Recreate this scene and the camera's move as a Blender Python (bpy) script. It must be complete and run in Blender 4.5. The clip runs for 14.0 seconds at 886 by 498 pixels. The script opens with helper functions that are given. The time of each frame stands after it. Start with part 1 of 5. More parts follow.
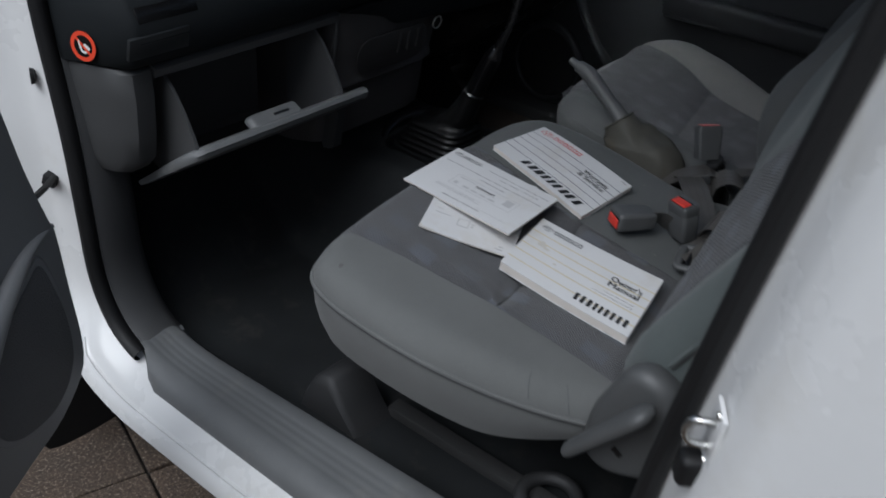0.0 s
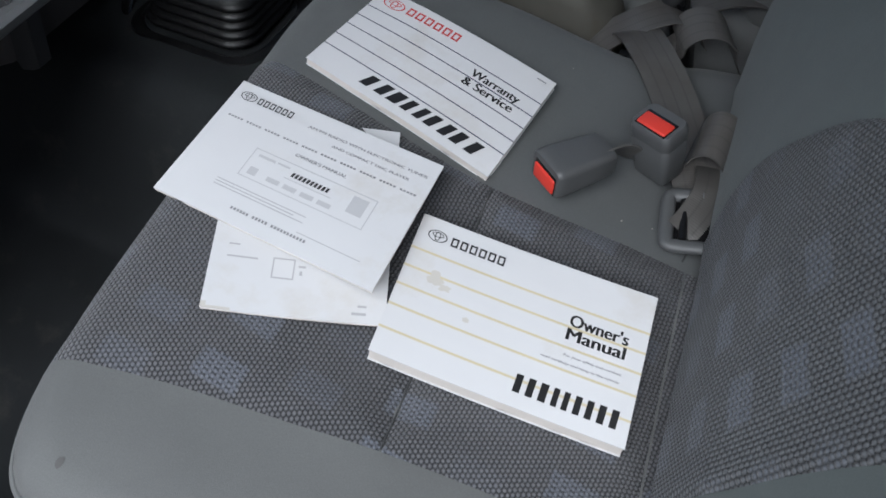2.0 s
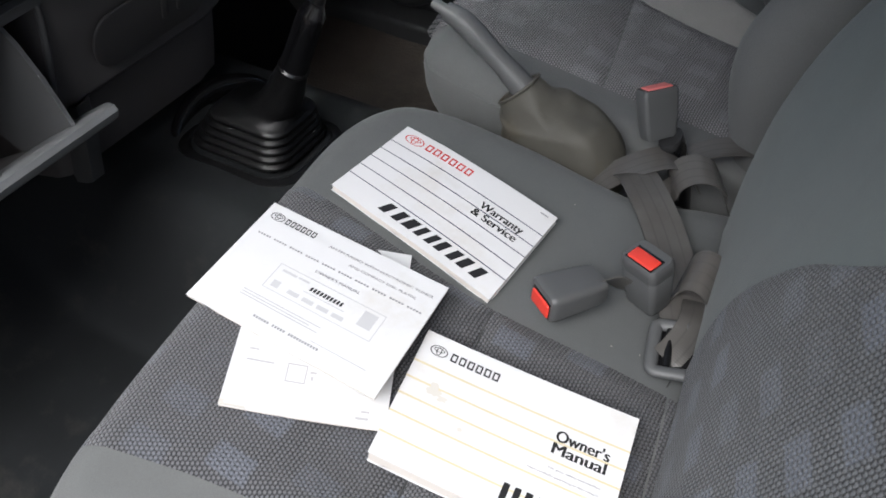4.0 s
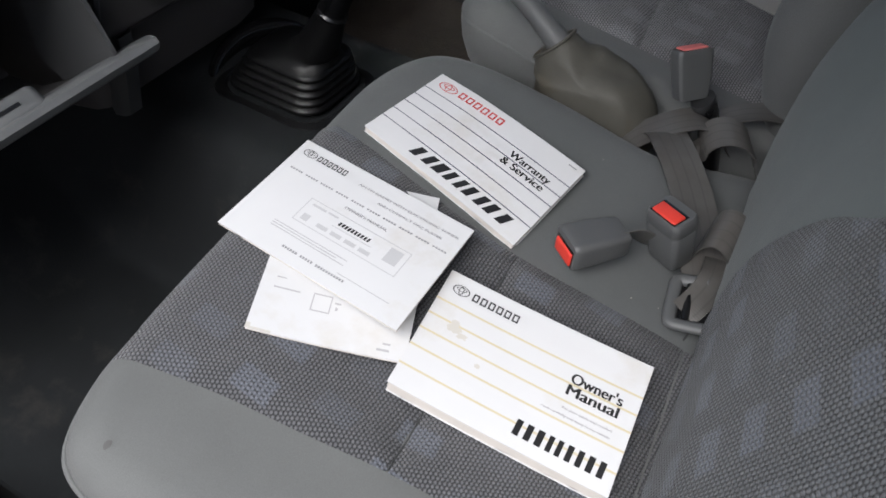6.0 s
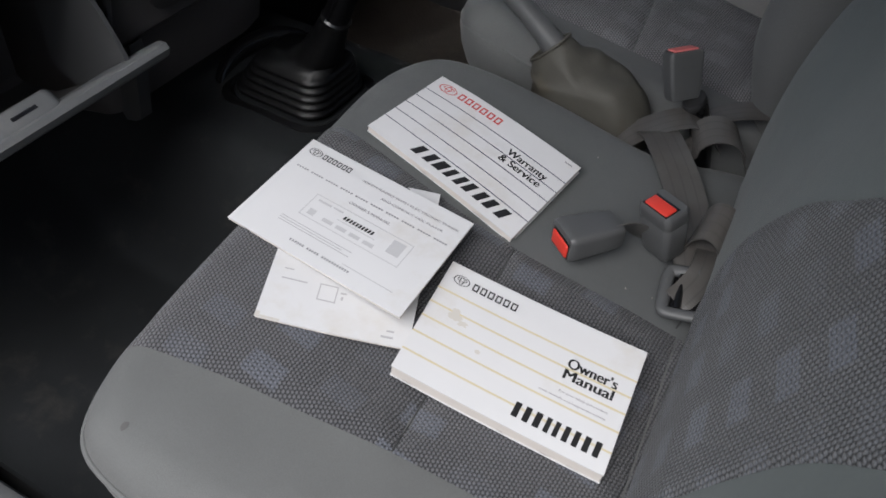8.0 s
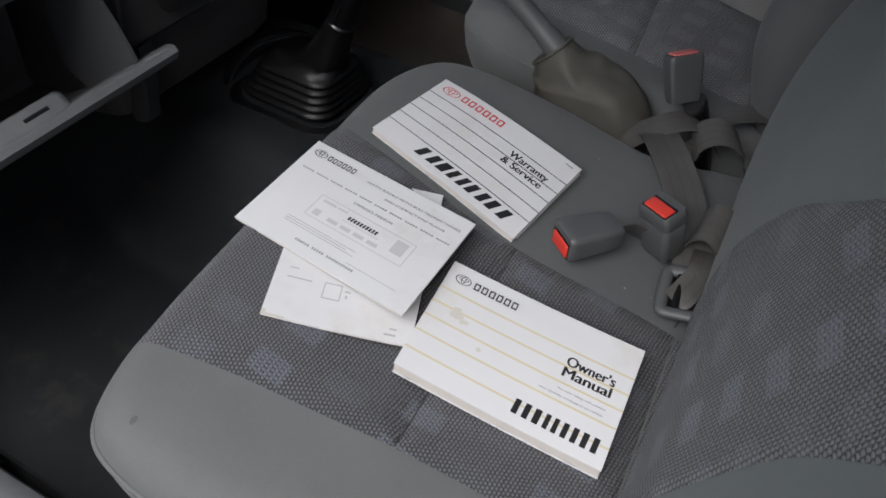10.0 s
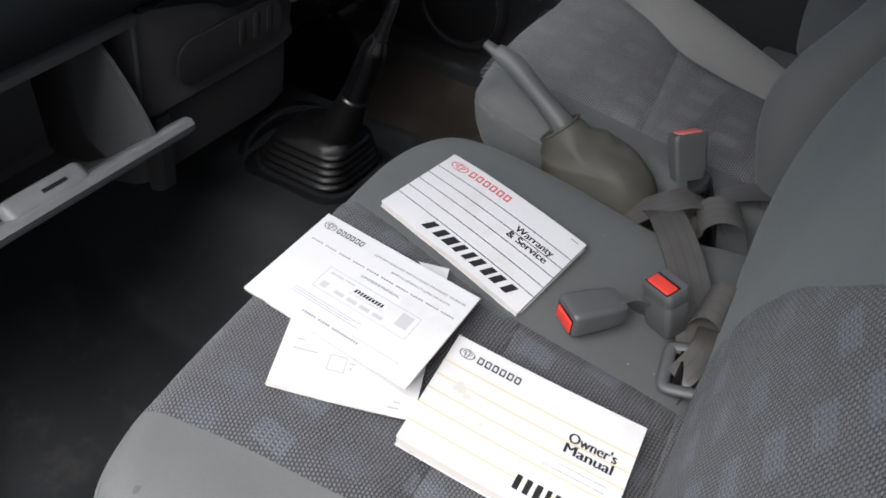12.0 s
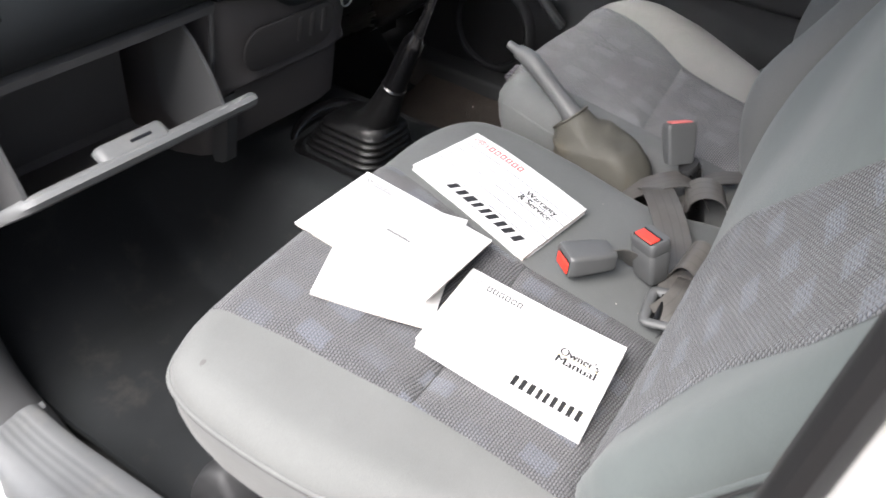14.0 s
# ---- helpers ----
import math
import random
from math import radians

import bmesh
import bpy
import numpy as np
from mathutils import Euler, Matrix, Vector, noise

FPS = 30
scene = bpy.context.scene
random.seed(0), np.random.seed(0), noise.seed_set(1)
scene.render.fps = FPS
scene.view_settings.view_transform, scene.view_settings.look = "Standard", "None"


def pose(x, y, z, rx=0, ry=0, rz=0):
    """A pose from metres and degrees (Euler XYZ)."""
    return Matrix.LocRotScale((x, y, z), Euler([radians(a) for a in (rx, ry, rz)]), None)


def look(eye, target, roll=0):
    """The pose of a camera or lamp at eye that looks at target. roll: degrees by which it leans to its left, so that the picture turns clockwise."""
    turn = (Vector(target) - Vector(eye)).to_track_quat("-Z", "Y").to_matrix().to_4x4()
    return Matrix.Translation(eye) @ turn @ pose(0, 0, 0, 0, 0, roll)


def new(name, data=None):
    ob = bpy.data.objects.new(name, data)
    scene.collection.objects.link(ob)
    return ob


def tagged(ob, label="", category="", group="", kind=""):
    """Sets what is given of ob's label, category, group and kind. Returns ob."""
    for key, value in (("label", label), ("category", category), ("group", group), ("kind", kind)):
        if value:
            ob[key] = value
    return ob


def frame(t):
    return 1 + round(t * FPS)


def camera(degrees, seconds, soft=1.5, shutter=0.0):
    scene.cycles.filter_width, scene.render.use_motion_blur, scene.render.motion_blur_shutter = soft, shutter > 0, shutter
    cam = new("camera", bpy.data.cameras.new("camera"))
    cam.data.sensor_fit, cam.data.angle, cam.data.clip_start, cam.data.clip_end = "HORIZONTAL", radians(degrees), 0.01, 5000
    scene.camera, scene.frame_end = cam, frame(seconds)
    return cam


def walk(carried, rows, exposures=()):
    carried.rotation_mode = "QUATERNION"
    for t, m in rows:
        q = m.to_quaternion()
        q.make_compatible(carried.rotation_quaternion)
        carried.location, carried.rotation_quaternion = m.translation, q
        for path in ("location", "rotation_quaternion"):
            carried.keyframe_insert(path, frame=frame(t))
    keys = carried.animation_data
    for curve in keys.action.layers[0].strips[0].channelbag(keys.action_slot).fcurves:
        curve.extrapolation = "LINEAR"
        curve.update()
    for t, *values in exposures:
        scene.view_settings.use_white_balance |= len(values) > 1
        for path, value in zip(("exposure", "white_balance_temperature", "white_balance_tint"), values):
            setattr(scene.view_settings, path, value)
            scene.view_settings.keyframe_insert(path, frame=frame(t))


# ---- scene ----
cam = camera(50.2, 14.0, 1.7, 0.3)
PATH = [
    (0, (0.1465, -0.0768, 1.4503), (-0.8831, 1.2648, 0.3826), 4.36),
    (0.2, (0.0774, -0.0081, 1.4652), (-0.9599, 1.2902, 0.3524), 5.30),
    (0.5, (0.0095, 0.1132, 1.4582), (-1.0728, 1.3137, 0.2804), 4.31),
    (0.8, (-0.0445, 0.2342, 1.4252), (-1.0875, 1.3902, 0.1700), 2.46),
    (1, (-0.0812, 0.3180, 1.3863), (-1.0555, 1.4804, 0.0826), 1.24),
    (1.5, (-0.2227, 0.5008, 1.3352), (-0.9101, 1.6903, -0.1182), -0.87),
    (2, (-0.2444, 0.5379, 1.3228), (-0.8160, 1.6756, -0.2196), -0.48),
    (2.5, (-0.2332, 0.5419, 1.3441), (-0.8135, 1.6862, -0.1902), -0.01),
    (2.7, (-0.2198, 0.5474, 1.3676), (-0.8353, 1.7228, -0.1289), -0.74),
    (4.8, (-0.1952, 0.4737, 1.3794), (-0.9386, 1.7357, 0.0175), 1.74),
    (5, (-0.1932, 0.4733, 1.3766), (-0.9312, 1.7205, -0.0017), 2.16),
    (5.5, (-0.1855, 0.4723, 1.3715), (-0.9172, 1.6953, -0.0317), 2.47),
    (6, (-0.1841, 0.4717, 1.3692), (-0.9195, 1.6848, -0.0406), 2.27),
    (6.5, (-0.1833, 0.4684, 1.3656), (-0.9332, 1.6871, -0.0317), 1.77),
    (7, (-0.1780, 0.4598, 1.3656), (-0.9347, 1.6829, -0.0241), 1.41),
    (7.5, (-0.1685, 0.4491, 1.3711), (-0.9257, 1.6751, -0.0159), 1.50),
    (8, (-0.1615, 0.4375, 1.3793), (-0.9122, 1.6665, -0.0085), 1.74),
    (10.5, (-0.1498, 0.4282, 1.3918), (-0.9236, 1.6458, 0.0066), 1.29),
    (11, (-0.1494, 0.4312, 1.3938), (-0.9426, 1.6634, 0.0328), 1.30),
    (11.5, (-0.1452, 0.4324, 1.4031), (-0.9609, 1.6824, 0.0718), 1.37),
    (12, (-0.1410, 0.4296, 1.4096), (-0.9809, 1.7085, 0.1216), 1.54),
    (12.5, (-0.1367, 0.4262, 1.4131), (-0.9991, 1.7316, 0.1673), 1.52),
    (13, (-0.1320, 0.4173, 1.4186), (-0.9925, 1.7249, 0.1738), 1.35),
    (13.5, (-0.0810, 0.3681, 1.4062), (-0.9624, 1.6809, 0.1815), 0.27),
    (14, (-0.0011, 0.2550, 1.4223), (-0.9403, 1.5574, 0.2299), 2.53),
]
EXPOSURES = [(0.0, -0.66, 5850, 8), (0.5, 0.28, 5850, 8), (1.0, 0.74, 5850, 8), (1.5, 0.75, 5850, 8), (2.0, 0.10, 5850, 8), (2.6, -0.40, 6100, 9), (4.8, 1.15, 6250, 10), (5.5, 0.80, 6250, 10), (6.5, 0.20, 6250, 11), (8.0, 0.10, 6250, 11), (10.5, -0.03, 6250, 11), (11.5, 0.20, 6250, 11), (12.5, 1.15, 6250, 11), (13.0, 1.45, 6250, 11), (13.5, 1.75, 6250, 12), (14.0, 1.78, 6500, 12)]
walk(cam, [(t, look(eye, target, roll)) for t, eye, target, roll in PATH], EXPOSURES)

# ---- light: overcast sky with a wide soft sun ----
SUN_ELEVATION, SUN_AZIMUTH = 54.0, 176.0
world = bpy.data.worlds.new("overcast_sky")
scene.world = world
world.use_nodes = True
wn, wl = world.node_tree.nodes, world.node_tree.links
wn.clear()
sky = wn.new("ShaderNodeTexSky")
sky.sky_type = "NISHITA"
sky.sun_disc = False
sky.sun_elevation = radians(SUN_ELEVATION)
sky.sun_rotation = radians(SUN_AZIMUTH)
sky.dust_density = 4.0
sky.ozone_density = 1.0
hsv = wn.new("ShaderNodeHueSaturation")
hsv.inputs["Saturation"].default_value = 0.7
background = wn.new("ShaderNodeBackground")
background.inputs["Strength"].default_value = 0.105
out = wn.new("ShaderNodeOutputWorld")
wl.new(sky.outputs[0], hsv.inputs["Color"])
wl.new(hsv.outputs[0], background.inputs["Color"])
wl.new(background.outputs[0], out.inputs["Surface"])

sun_data = bpy.data.lights.new("sun", "SUN")
sun_data.energy = 3.9
sun_data.angle = radians(44)
sun_data.color = (1.0, 0.985, 0.97)
sun = new("sun", sun_data)
sun.matrix_world = look((0.17, -2.39, 3.30), (0, 0, 0))


# ---- materials ----
def nodes_of(name, rough=0.6, metal=0.0, spec=0.5):
    m = bpy.data.materials.new(name)
    m.use_nodes = True
    n, l = m.node_tree.nodes, m.node_tree.links
    b = n["Principled BSDF"]
    b.inputs["Roughness"].default_value = rough
    b.inputs["Metallic"].default_value = metal
    b.inputs["Specular IOR Level"].default_value = spec
    return m, n, l, b


def mixed(n, l, fac, a, b):
    mx = n.new("ShaderNodeMix")
    mx.data_type = "RGBA"
    if isinstance(fac, float):
        mx.inputs[0].default_value = fac
    else:
        l.new(fac, mx.inputs[0])
    for sock, v in ((mx.inputs[6], a), (mx.inputs[7], b)):
        if isinstance(v, tuple):
            sock.default_value = (*v, 1)
        else:
            l.new(v, sock)
    return mx.outputs[2]


def coords(n):
    return n.new("ShaderNodeTexCoord").outputs["Object"]


def noise_of(n, l, scale, detail=4.0, rough=0.55, co=None):
    t = n.new("ShaderNodeTexNoise")
    t.inputs["Scale"].default_value = scale
    t.inputs["Detail"].default_value = detail
    t.inputs["Roughness"].default_value = rough
    l.new(co if co else coords(n), t.inputs["Vector"])
    return t.outputs[0]


def ramp(n, l, fac, lo, hi, a=0.0, b=1.0):
    r = n.new("ShaderNodeMapRange")
    r.inputs[1].default_value, r.inputs[2].default_value = lo, hi
    r.inputs[3].default_value, r.inputs[4].default_value = a, b
    l.new(fac, r.inputs[0])
    return r.outputs[0]


def calc(n, l, op, a, b=None, c=None):
    m = n.new("ShaderNodeMath")
    m.operation = op
    for i, v in enumerate((a, b, c)):
        if v is None:
            continue
        if isinstance(v, (int, float)):
            m.inputs[i].default_value = v
        else:
            l.new(v, m.inputs[i])
    return m.outputs[0]


def bump(n, l, b, height, strength, distance):
    bp = n.new("ShaderNodeBump")
    bp.inputs["Strength"].default_value = strength
    bp.inputs["Distance"].default_value = distance
    l.new(height, bp.inputs["Height"])
    l.new(bp.outputs[0], b.inputs["Normal"])


def plain(name, col, rough=0.6, metal=0.0, var=0.12, grain=900.0, relief=0.15, stain=None, stain_scale=6.0, spec=0.5, dist=0.0004):
    """A material with fine grain, a slow drift of tone, and optional stains."""
    m, n, l, b = nodes_of(name, rough, metal, spec)
    co = coords(n)
    big = noise_of(n, l, 5.0, 5.0, 0.6, co)
    dark = tuple(c * (1 - var) for c in col)
    light = tuple(min(1, c * (1 + var)) for c in col)
    c = mixed(n, l, ramp(n, l, big, 0.3, 0.7), dark, light)
    if stain:
        s = noise_of(n, l, stain_scale, 6.0, 0.65, co)
        c = mixed(n, l, ramp(n, l, s, 0.55, 0.75, 0.0, 0.7), c, stain)
    fine = noise_of(n, l, grain, 2.0, 0.5, co)
    c = mixed(n, l, ramp(n, l, fine, 0.3, 0.7, 0.0, 0.15), c, dark)
    l.new(c, b.inputs["Base Color"])
    l.new(ramp(n, l, big, 0.3, 0.7, max(0.02, rough - 0.06), min(1.0, rough + 0.06)), b.inputs["Roughness"])
    if relief:
        bump(n, l, b, fine, relief, dist)
    return m


def knit(name, base, light, blue, px=0.0041, py=0.0034, strong=0.36, columns=False):
    """Raised knit upholstery with small cells and scattered striped patches."""
    m, n, l, b = nodes_of(name, 0.9, 0.0, 0.2)
    uv = n.new("ShaderNodeTexCoord").outputs["UV"]
    sep = n.new("ShaderNodeSeparateXYZ")
    l.new(uv, sep.inputs[0])
    across, along = (sep.outputs[1], sep.outputs[0]) if columns else (sep.outputs[0], sep.outputs[1])
    wob = noise_of(n, l, 90.0, 2.0, 0.5)
    wob2 = noise_of(n, l, 70.0, 2.0, 0.5)
    x = calc(n, l, "ADD", across, calc(n, l, "MULTIPLY", calc(n, l, "SUBTRACT", wob, 0.5), 0.0009))
    y = calc(n, l, "ADD", along, calc(n, l, "MULTIPLY", calc(n, l, "SUBTRACT", wob2, 0.5), 0.0009))
    row = calc(n, l, "FLOOR", calc(n, l, "DIVIDE", y, py))
    shift = calc(n, l, "MULTIPLY", calc(n, l, "MODULO", row, 2.0), 0.5)
    fx = calc(n, l, "FRACT", calc(n, l, "ADD", calc(n, l, "DIVIDE", x, px), shift))
    fy = calc(n, l, "FRACT", calc(n, l, "DIVIDE", y, py))
    dx = calc(n, l, "MULTIPLY", calc(n, l, "ABSOLUTE", calc(n, l, "SUBTRACT", fx, 0.5)), 2.0)
    dy = calc(n, l, "MULTIPLY", calc(n, l, "ABSOLUTE", calc(n, l, "SUBTRACT", fy, 0.5)), 2.0)
    d = calc(n, l, "ADD", calc(n, l, "POWER", dx, 2.2), calc(n, l, "POWER", dy, 2.2))
    cell = ramp(n, l, d, 0.12, 1.1, 1.0, 0.0)
    # striped patches in a loose brick grid
    pu, pv = 0.050, 0.066
    prow = calc(n, l, "FLOOR", calc(n, l, "DIVIDE", y, pv))
    pshift = calc(n, l, "MULTIPLY", calc(n, l, "MODULO", prow, 2.0), 0.5)
    pxx = calc(n, l, "ADD", calc(n, l, "DIVIDE", x, pu), pshift)
    pfx = calc(n, l, "ABSOLUTE", calc(n, l, "SUBTRACT", calc(n, l, "FRACT", pxx), 0.5))
    pfy = calc(n, l, "ABSOLUTE", calc(n, l, "SUBTRACT", calc(n, l, "FRACT", calc(n, l, "DIVIDE", y, pv)), 0.5))
    frayed = calc(n, l, "MULTIPLY", calc(n, l, "SUBTRACT", noise_of(n, l, 60.0, 3.0, 0.6), 0.5), 0.09)
    inside = calc(n, l, "MULTIPLY", ramp(n, l, calc(n, l, "ADD", pfx, frayed), 0.21, 0.26, 1.0, 0.0), ramp(n, l, calc(n, l, "SUBTRACT", pfy, frayed), 0.26, 0.30, 1.0, 0.0))
    white = n.new("ShaderNodeTexWhiteNoise")
    white.noise_dimensions = "2D"
    comb = n.new("ShaderNodeCombineXYZ")
    l.new(calc(n, l, "FLOOR", pxx), comb.inputs[0])
    l.new(prow, comb.inputs[1])
    l.new(comb.outputs[0], white.inputs["Vector"])
    pick = ramp(n, l, white.outputs[0], 0.05, 0.6, 0.15, 1.0)
    patch = calc(n, l, "MULTIPLY", inside, pick)
    stripe = ramp(n, l, calc(n, l, "ABSOLUTE", calc(n, l, "SUBTRACT", calc(n, l, "FRACT", calc(n, l, "DIVIDE", x, 0.0041)), 0.5)), 0.16, 0.42, 1.0, 0.25)
    bars = calc(n, l, "ADD", calc(n, l, "MULTIPLY", cell, calc(n, l, "SUBTRACT", 1.0, patch)), calc(n, l, "MULTIPLY", calc(n, l, "MAXIMUM", cell, calc(n, l, "MULTIPLY", stripe, 0.62)), patch))
    cell = bars
    soft = noise_of(n, l, 7.0, 4.0, 0.6)
    tone = mixed(n, l, ramp(n, l, soft, 0.3, 0.7), tuple(c * 0.85 for c in light), tuple(c * 1.12 for c in light))
    tone = mixed(n, l, calc(n, l, "MULTIPLY", patch, strong), tone, blue)
    c = mixed(n, l, cell, base, tone)
    fuzz = noise_of(n, l, 1500.0, 2.0)
    c = mixed(n, l, ramp(n, l, fuzz, 0.35, 0.7, 0.0, 0.22), c, base)
    l.new(c, b.inputs["Base Color"])
    b.inputs["Sheen Weight"].default_value = 0.15
    bump(n, l, b, cell, 0.9, 0.0016)
    return m


def woven(name, col, stain=None):
    """Smooth tightly woven seat cloth."""
    m, n, l, b = nodes_of(name, 0.85, 0.0, 0.25)
    co = coords(n)
    big = noise_of(n, l, 4.0, 5.0, 0.6, co)
    mid = noise_of(n, l, 28.0, 4.0, 0.6, co)
    c = mixed(n, l, ramp(n, l, big, 0.3, 0.7), tuple(v * 0.88 for v in col), tuple(v * 1.1 for v in col))
    c = mixed(n, l, ramp(n, l, mid, 0.45, 0.8, 0.0, 0.3), c, stain if stain else tuple(v * 0.8 for v in col))
    fine = noise_of(n, l, 1100.0, 2.0, 0.6, co)
    c = mixed(n, l, ramp(n, l, fine, 0.3, 0.7, 0.0, 0.4), c, tuple(v * 0.55 for v in col))
    l.new(c, b.inputs["Base Color"])
    b.inputs["Sheen Weight"].default_value = 0.1
    soft = calc(n, l, "ADD", calc(n, l, "MULTIPLY", noise_of(n, l, 17.0, 3.0, 0.5, co), 6.0), fine)
    bump(n, l, b, soft, 0.35, 0.0005)
    return m


def webbing(name, col, stain):
    m, n, l, b = nodes_of(name, 0.40, 0.0, 0.5)
    uv = n.new("ShaderNodeTexCoord").outputs["UV"]
    sep = n.new("ShaderNodeSeparateXYZ")
    l.new(uv, sep.inputs[0])
    rib = calc(n, l, "SINE", calc(n, l, "MULTIPLY", sep.outputs[1], 6.2832 / 0.0025))
    bands = calc(n, l, "ABSOLUTE", calc(n, l, "SINE", calc(n, l, "MULTIPLY", sep.outputs[0], 3.1416 / 0.0118)))
    s = noise_of(n, l, 22.0, 5.0)
    c = mixed(n, l, ramp(n, l, s, 0.4, 0.7, 0.0, 0.75), col, stain)
    c = mixed(n, l, ramp(n, l, bands, 0.0, 0.40, 0.65, 0.0), c, tuple(v * 0.55 for v in col))
    c = mixed(n, l, ramp(n, l, rib, -1, 1, 0.08, 0.0), c, tuple(v * 0.6 for v in col))
    l.new(c, b.inputs["Base Color"])
    bump(n, l, b, rib, 0.12, 0.0003)
    return m


def stone(name):
    m, n, l, b = nodes_of(name, 0.85, 0.0, 0.3)
    co = coords(n)
    info = n.new("ShaderNodeObjectInfo").outputs["Random"]
    grit = noise_of(n, l, 150.0, 5.0, 0.8, co)
    blot = noise_of(n, l, 9.0, 6.0, 0.65, co)
    c = mixed(n, l, info, (0.070, 0.049, 0.035), (0.105, 0.074, 0.054))
    c = mixed(n, l, ramp(n, l, blot, 0.35, 0.7), c, (0.058, 0.046, 0.036))
    c = mixed(n, l, ramp(n, l, grit, 0.55, 0.66), c, (0.30, 0.25, 0.20))
    c = mixed(n, l, ramp(n, l, grit, 0.47, 0.38), c, (0.03, 0.024, 0.020))
    l.new(c, b.inputs["Base Color"])
    bump(n, l, b, grit, 0.6, 0.002)
    return m


PAINT = plain("white_body_paint", (0.64, 0.64, 0.635), 0.28, var=0.03, grain=60.0, relief=0.02, stain=(0.56, 0.545, 0.51), stain_scale=7.0)
RUBBER = plain("black_rubber", (0.0085, 0.0085, 0.009), 0.6, var=0.2, relief=0.2, spec=0.3)
DASH = plain("charcoal_dash_plastic", (0.0085, 0.0105, 0.012), 0.75, var=0.2, grain=700.0, relief=0.5, spec=0.2)
TRIM = plain("grey_trim_plastic", (0.053, 0.0535, 0.055), 0.6, var=0.10, grain=800.0, relief=0.4)
TRIM_DARK = plain("dark_grey_trim_plastic", (0.040, 0.041, 0.042), 0.65, var=0.1, grain=800.0, relief=0.4)
SILL = plain("grey_scuff_plate_plastic", (0.115, 0.119, 0.121), 0.5, var=0.15, grain=500.0, relief=0.3, stain=(0.17, 0.165, 0.155), stain_scale=14.0)
RAIL_PLASTIC = plain("near_black_rail_plastic", (0.018, 0.0182, 0.019), 0.6, var=0.15, grain=700.0, relief=0.4)
MAT = plain("worn_brown_floor_mat", (0.056, 0.047, 0.041), 0.9, var=0.3, spec=0.2, grain=250.0, relief=0.9, stain=(0.085, 0.068, 0.052), stain_scale=12.0, dist=0.002)
TUNNEL = plain("blue_grey_tunnel_vinyl", (0.0120, 0.0132, 0.0140), 0.8, var=0.3, grain=300.0, relief=0.5, spec=0.15, stain=(0.034, 0.032, 0.029), stain_scale=13.0)
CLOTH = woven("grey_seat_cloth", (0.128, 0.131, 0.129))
# shaded copy of the seat cloth, for where less light reaches
CLOTH_SHADED = woven("shaded_grey_seat_cloth", (0.100, 0.105, 0.105))
# backrest copy of the seat cloth, dimmer reflected light put into its colour
CLOTH_BACK = woven("dimmed_teal_seat_cloth", (0.097, 0.113, 0.111))
# beige cloth with the driver's window light put into its colour
CLOTH_LIT = woven("lit_beige_grey_seat_cloth", (0.245, 0.235, 0.224))
KNIT = knit("dark_grey_knit_fabric", (0.024, 0.024, 0.026), (0.122, 0.123, 0.130), (0.136, 0.148, 0.176), strong=0.7)
KNIT_BACK = knit("dark_grey_ribbed_knit_fabric", (0.019, 0.020, 0.022), (0.113, 0.119, 0.126), (0.128, 0.144, 0.178), 0.0048, 0.0039, 0.62, True)
# brighter copy of the knit, carrying window light on the driver's seat
KNIT_LIT = knit("lit_grey_knit_fabric", (0.036, 0.036, 0.037), (0.225, 0.221, 0.227), (0.250, 0.252, 0.262), strong=0.5)
WEB = webbing("taupe_belt_webbing", (0.090, 0.086, 0.081), (0.060, 0.053, 0.047))
GRIP = plain("grey_grip_plastic", (0.098, 0.100, 0.100), 0.5, var=0.06, grain=900.0, relief=0.3)
BUCKLE = plain("grey_buckle_plastic", (0.078, 0.080, 0.081), 0.5, var=0.06, grain=900.0, relief=0.3)
RED = plain("red_button_plastic", (0.62, 0.045, 0.030), 0.4, var=0.05, relief=0.0)
RED_FADED = plain("faded_red_button_plastic", (0.62, 0.16, 0.15), 0.5, var=0.06, relief=0.0)
BLACK = plain("black_plastic", (0.006, 0.006, 0.0065), 0.28, var=0.1, grain=600.0, relief=0.1)
SLEEVE = plain("glossy_black_plastic", (0.004, 0.004, 0.0045), 0.22, var=0.1, grain=600.0, relief=0.03)
BOOT = plain("black_rubber_bellows", (0.003, 0.003, 0.0033), 0.45, var=0.2, grain=500.0, relief=0.1, spec=0.3)
VINYL = plain("stained_grey_vinyl_boot", (0.080, 0.076, 0.064), 0.62, var=0.26, grain=500.0, relief=0.3, spec=0.3, stain=(0.062, 0.045, 0.022), stain_scale=18.0)
CHROME = plain("bright_steel", (0.6, 0.6, 0.58), 0.3, 1.0, var=0.05, relief=0.0)
UNDER = plain("black_underbody", (0.015, 0.015, 0.015), 0.9, relief=0.3)
LINER = plain("grey_headlining", (0.4, 0.4, 0.39), 0.9, relief=0.4)
PAPER = plain("white_cover_card", (0.585, 0.585, 0.59), 0.5, var=0.035, grain=500.0, relief=0.05, stain=(0.50, 0.465, 0.41), stain_scale=11.0)
PAGES = plain("cream_page_edges", (0.58, 0.54, 0.50), 0.8, var=0.08, relief=0.4)
INK = plain("black_ink", (0.012, 0.012, 0.013), 0.5, var=0.05, relief=0.0)
INK_GREY = plain("grey_ink", (0.23, 0.23, 0.24), 0.6, var=0.1, relief=0.0)
INK_PALE = plain("pale_grey_ink", (0.39, 0.39, 0.40), 0.6, var=0.1, relief=0.0)
INK_FAINT = plain("faint_grey_ink", (0.45, 0.45, 0.46), 0.6, var=0.1, relief=0.0)
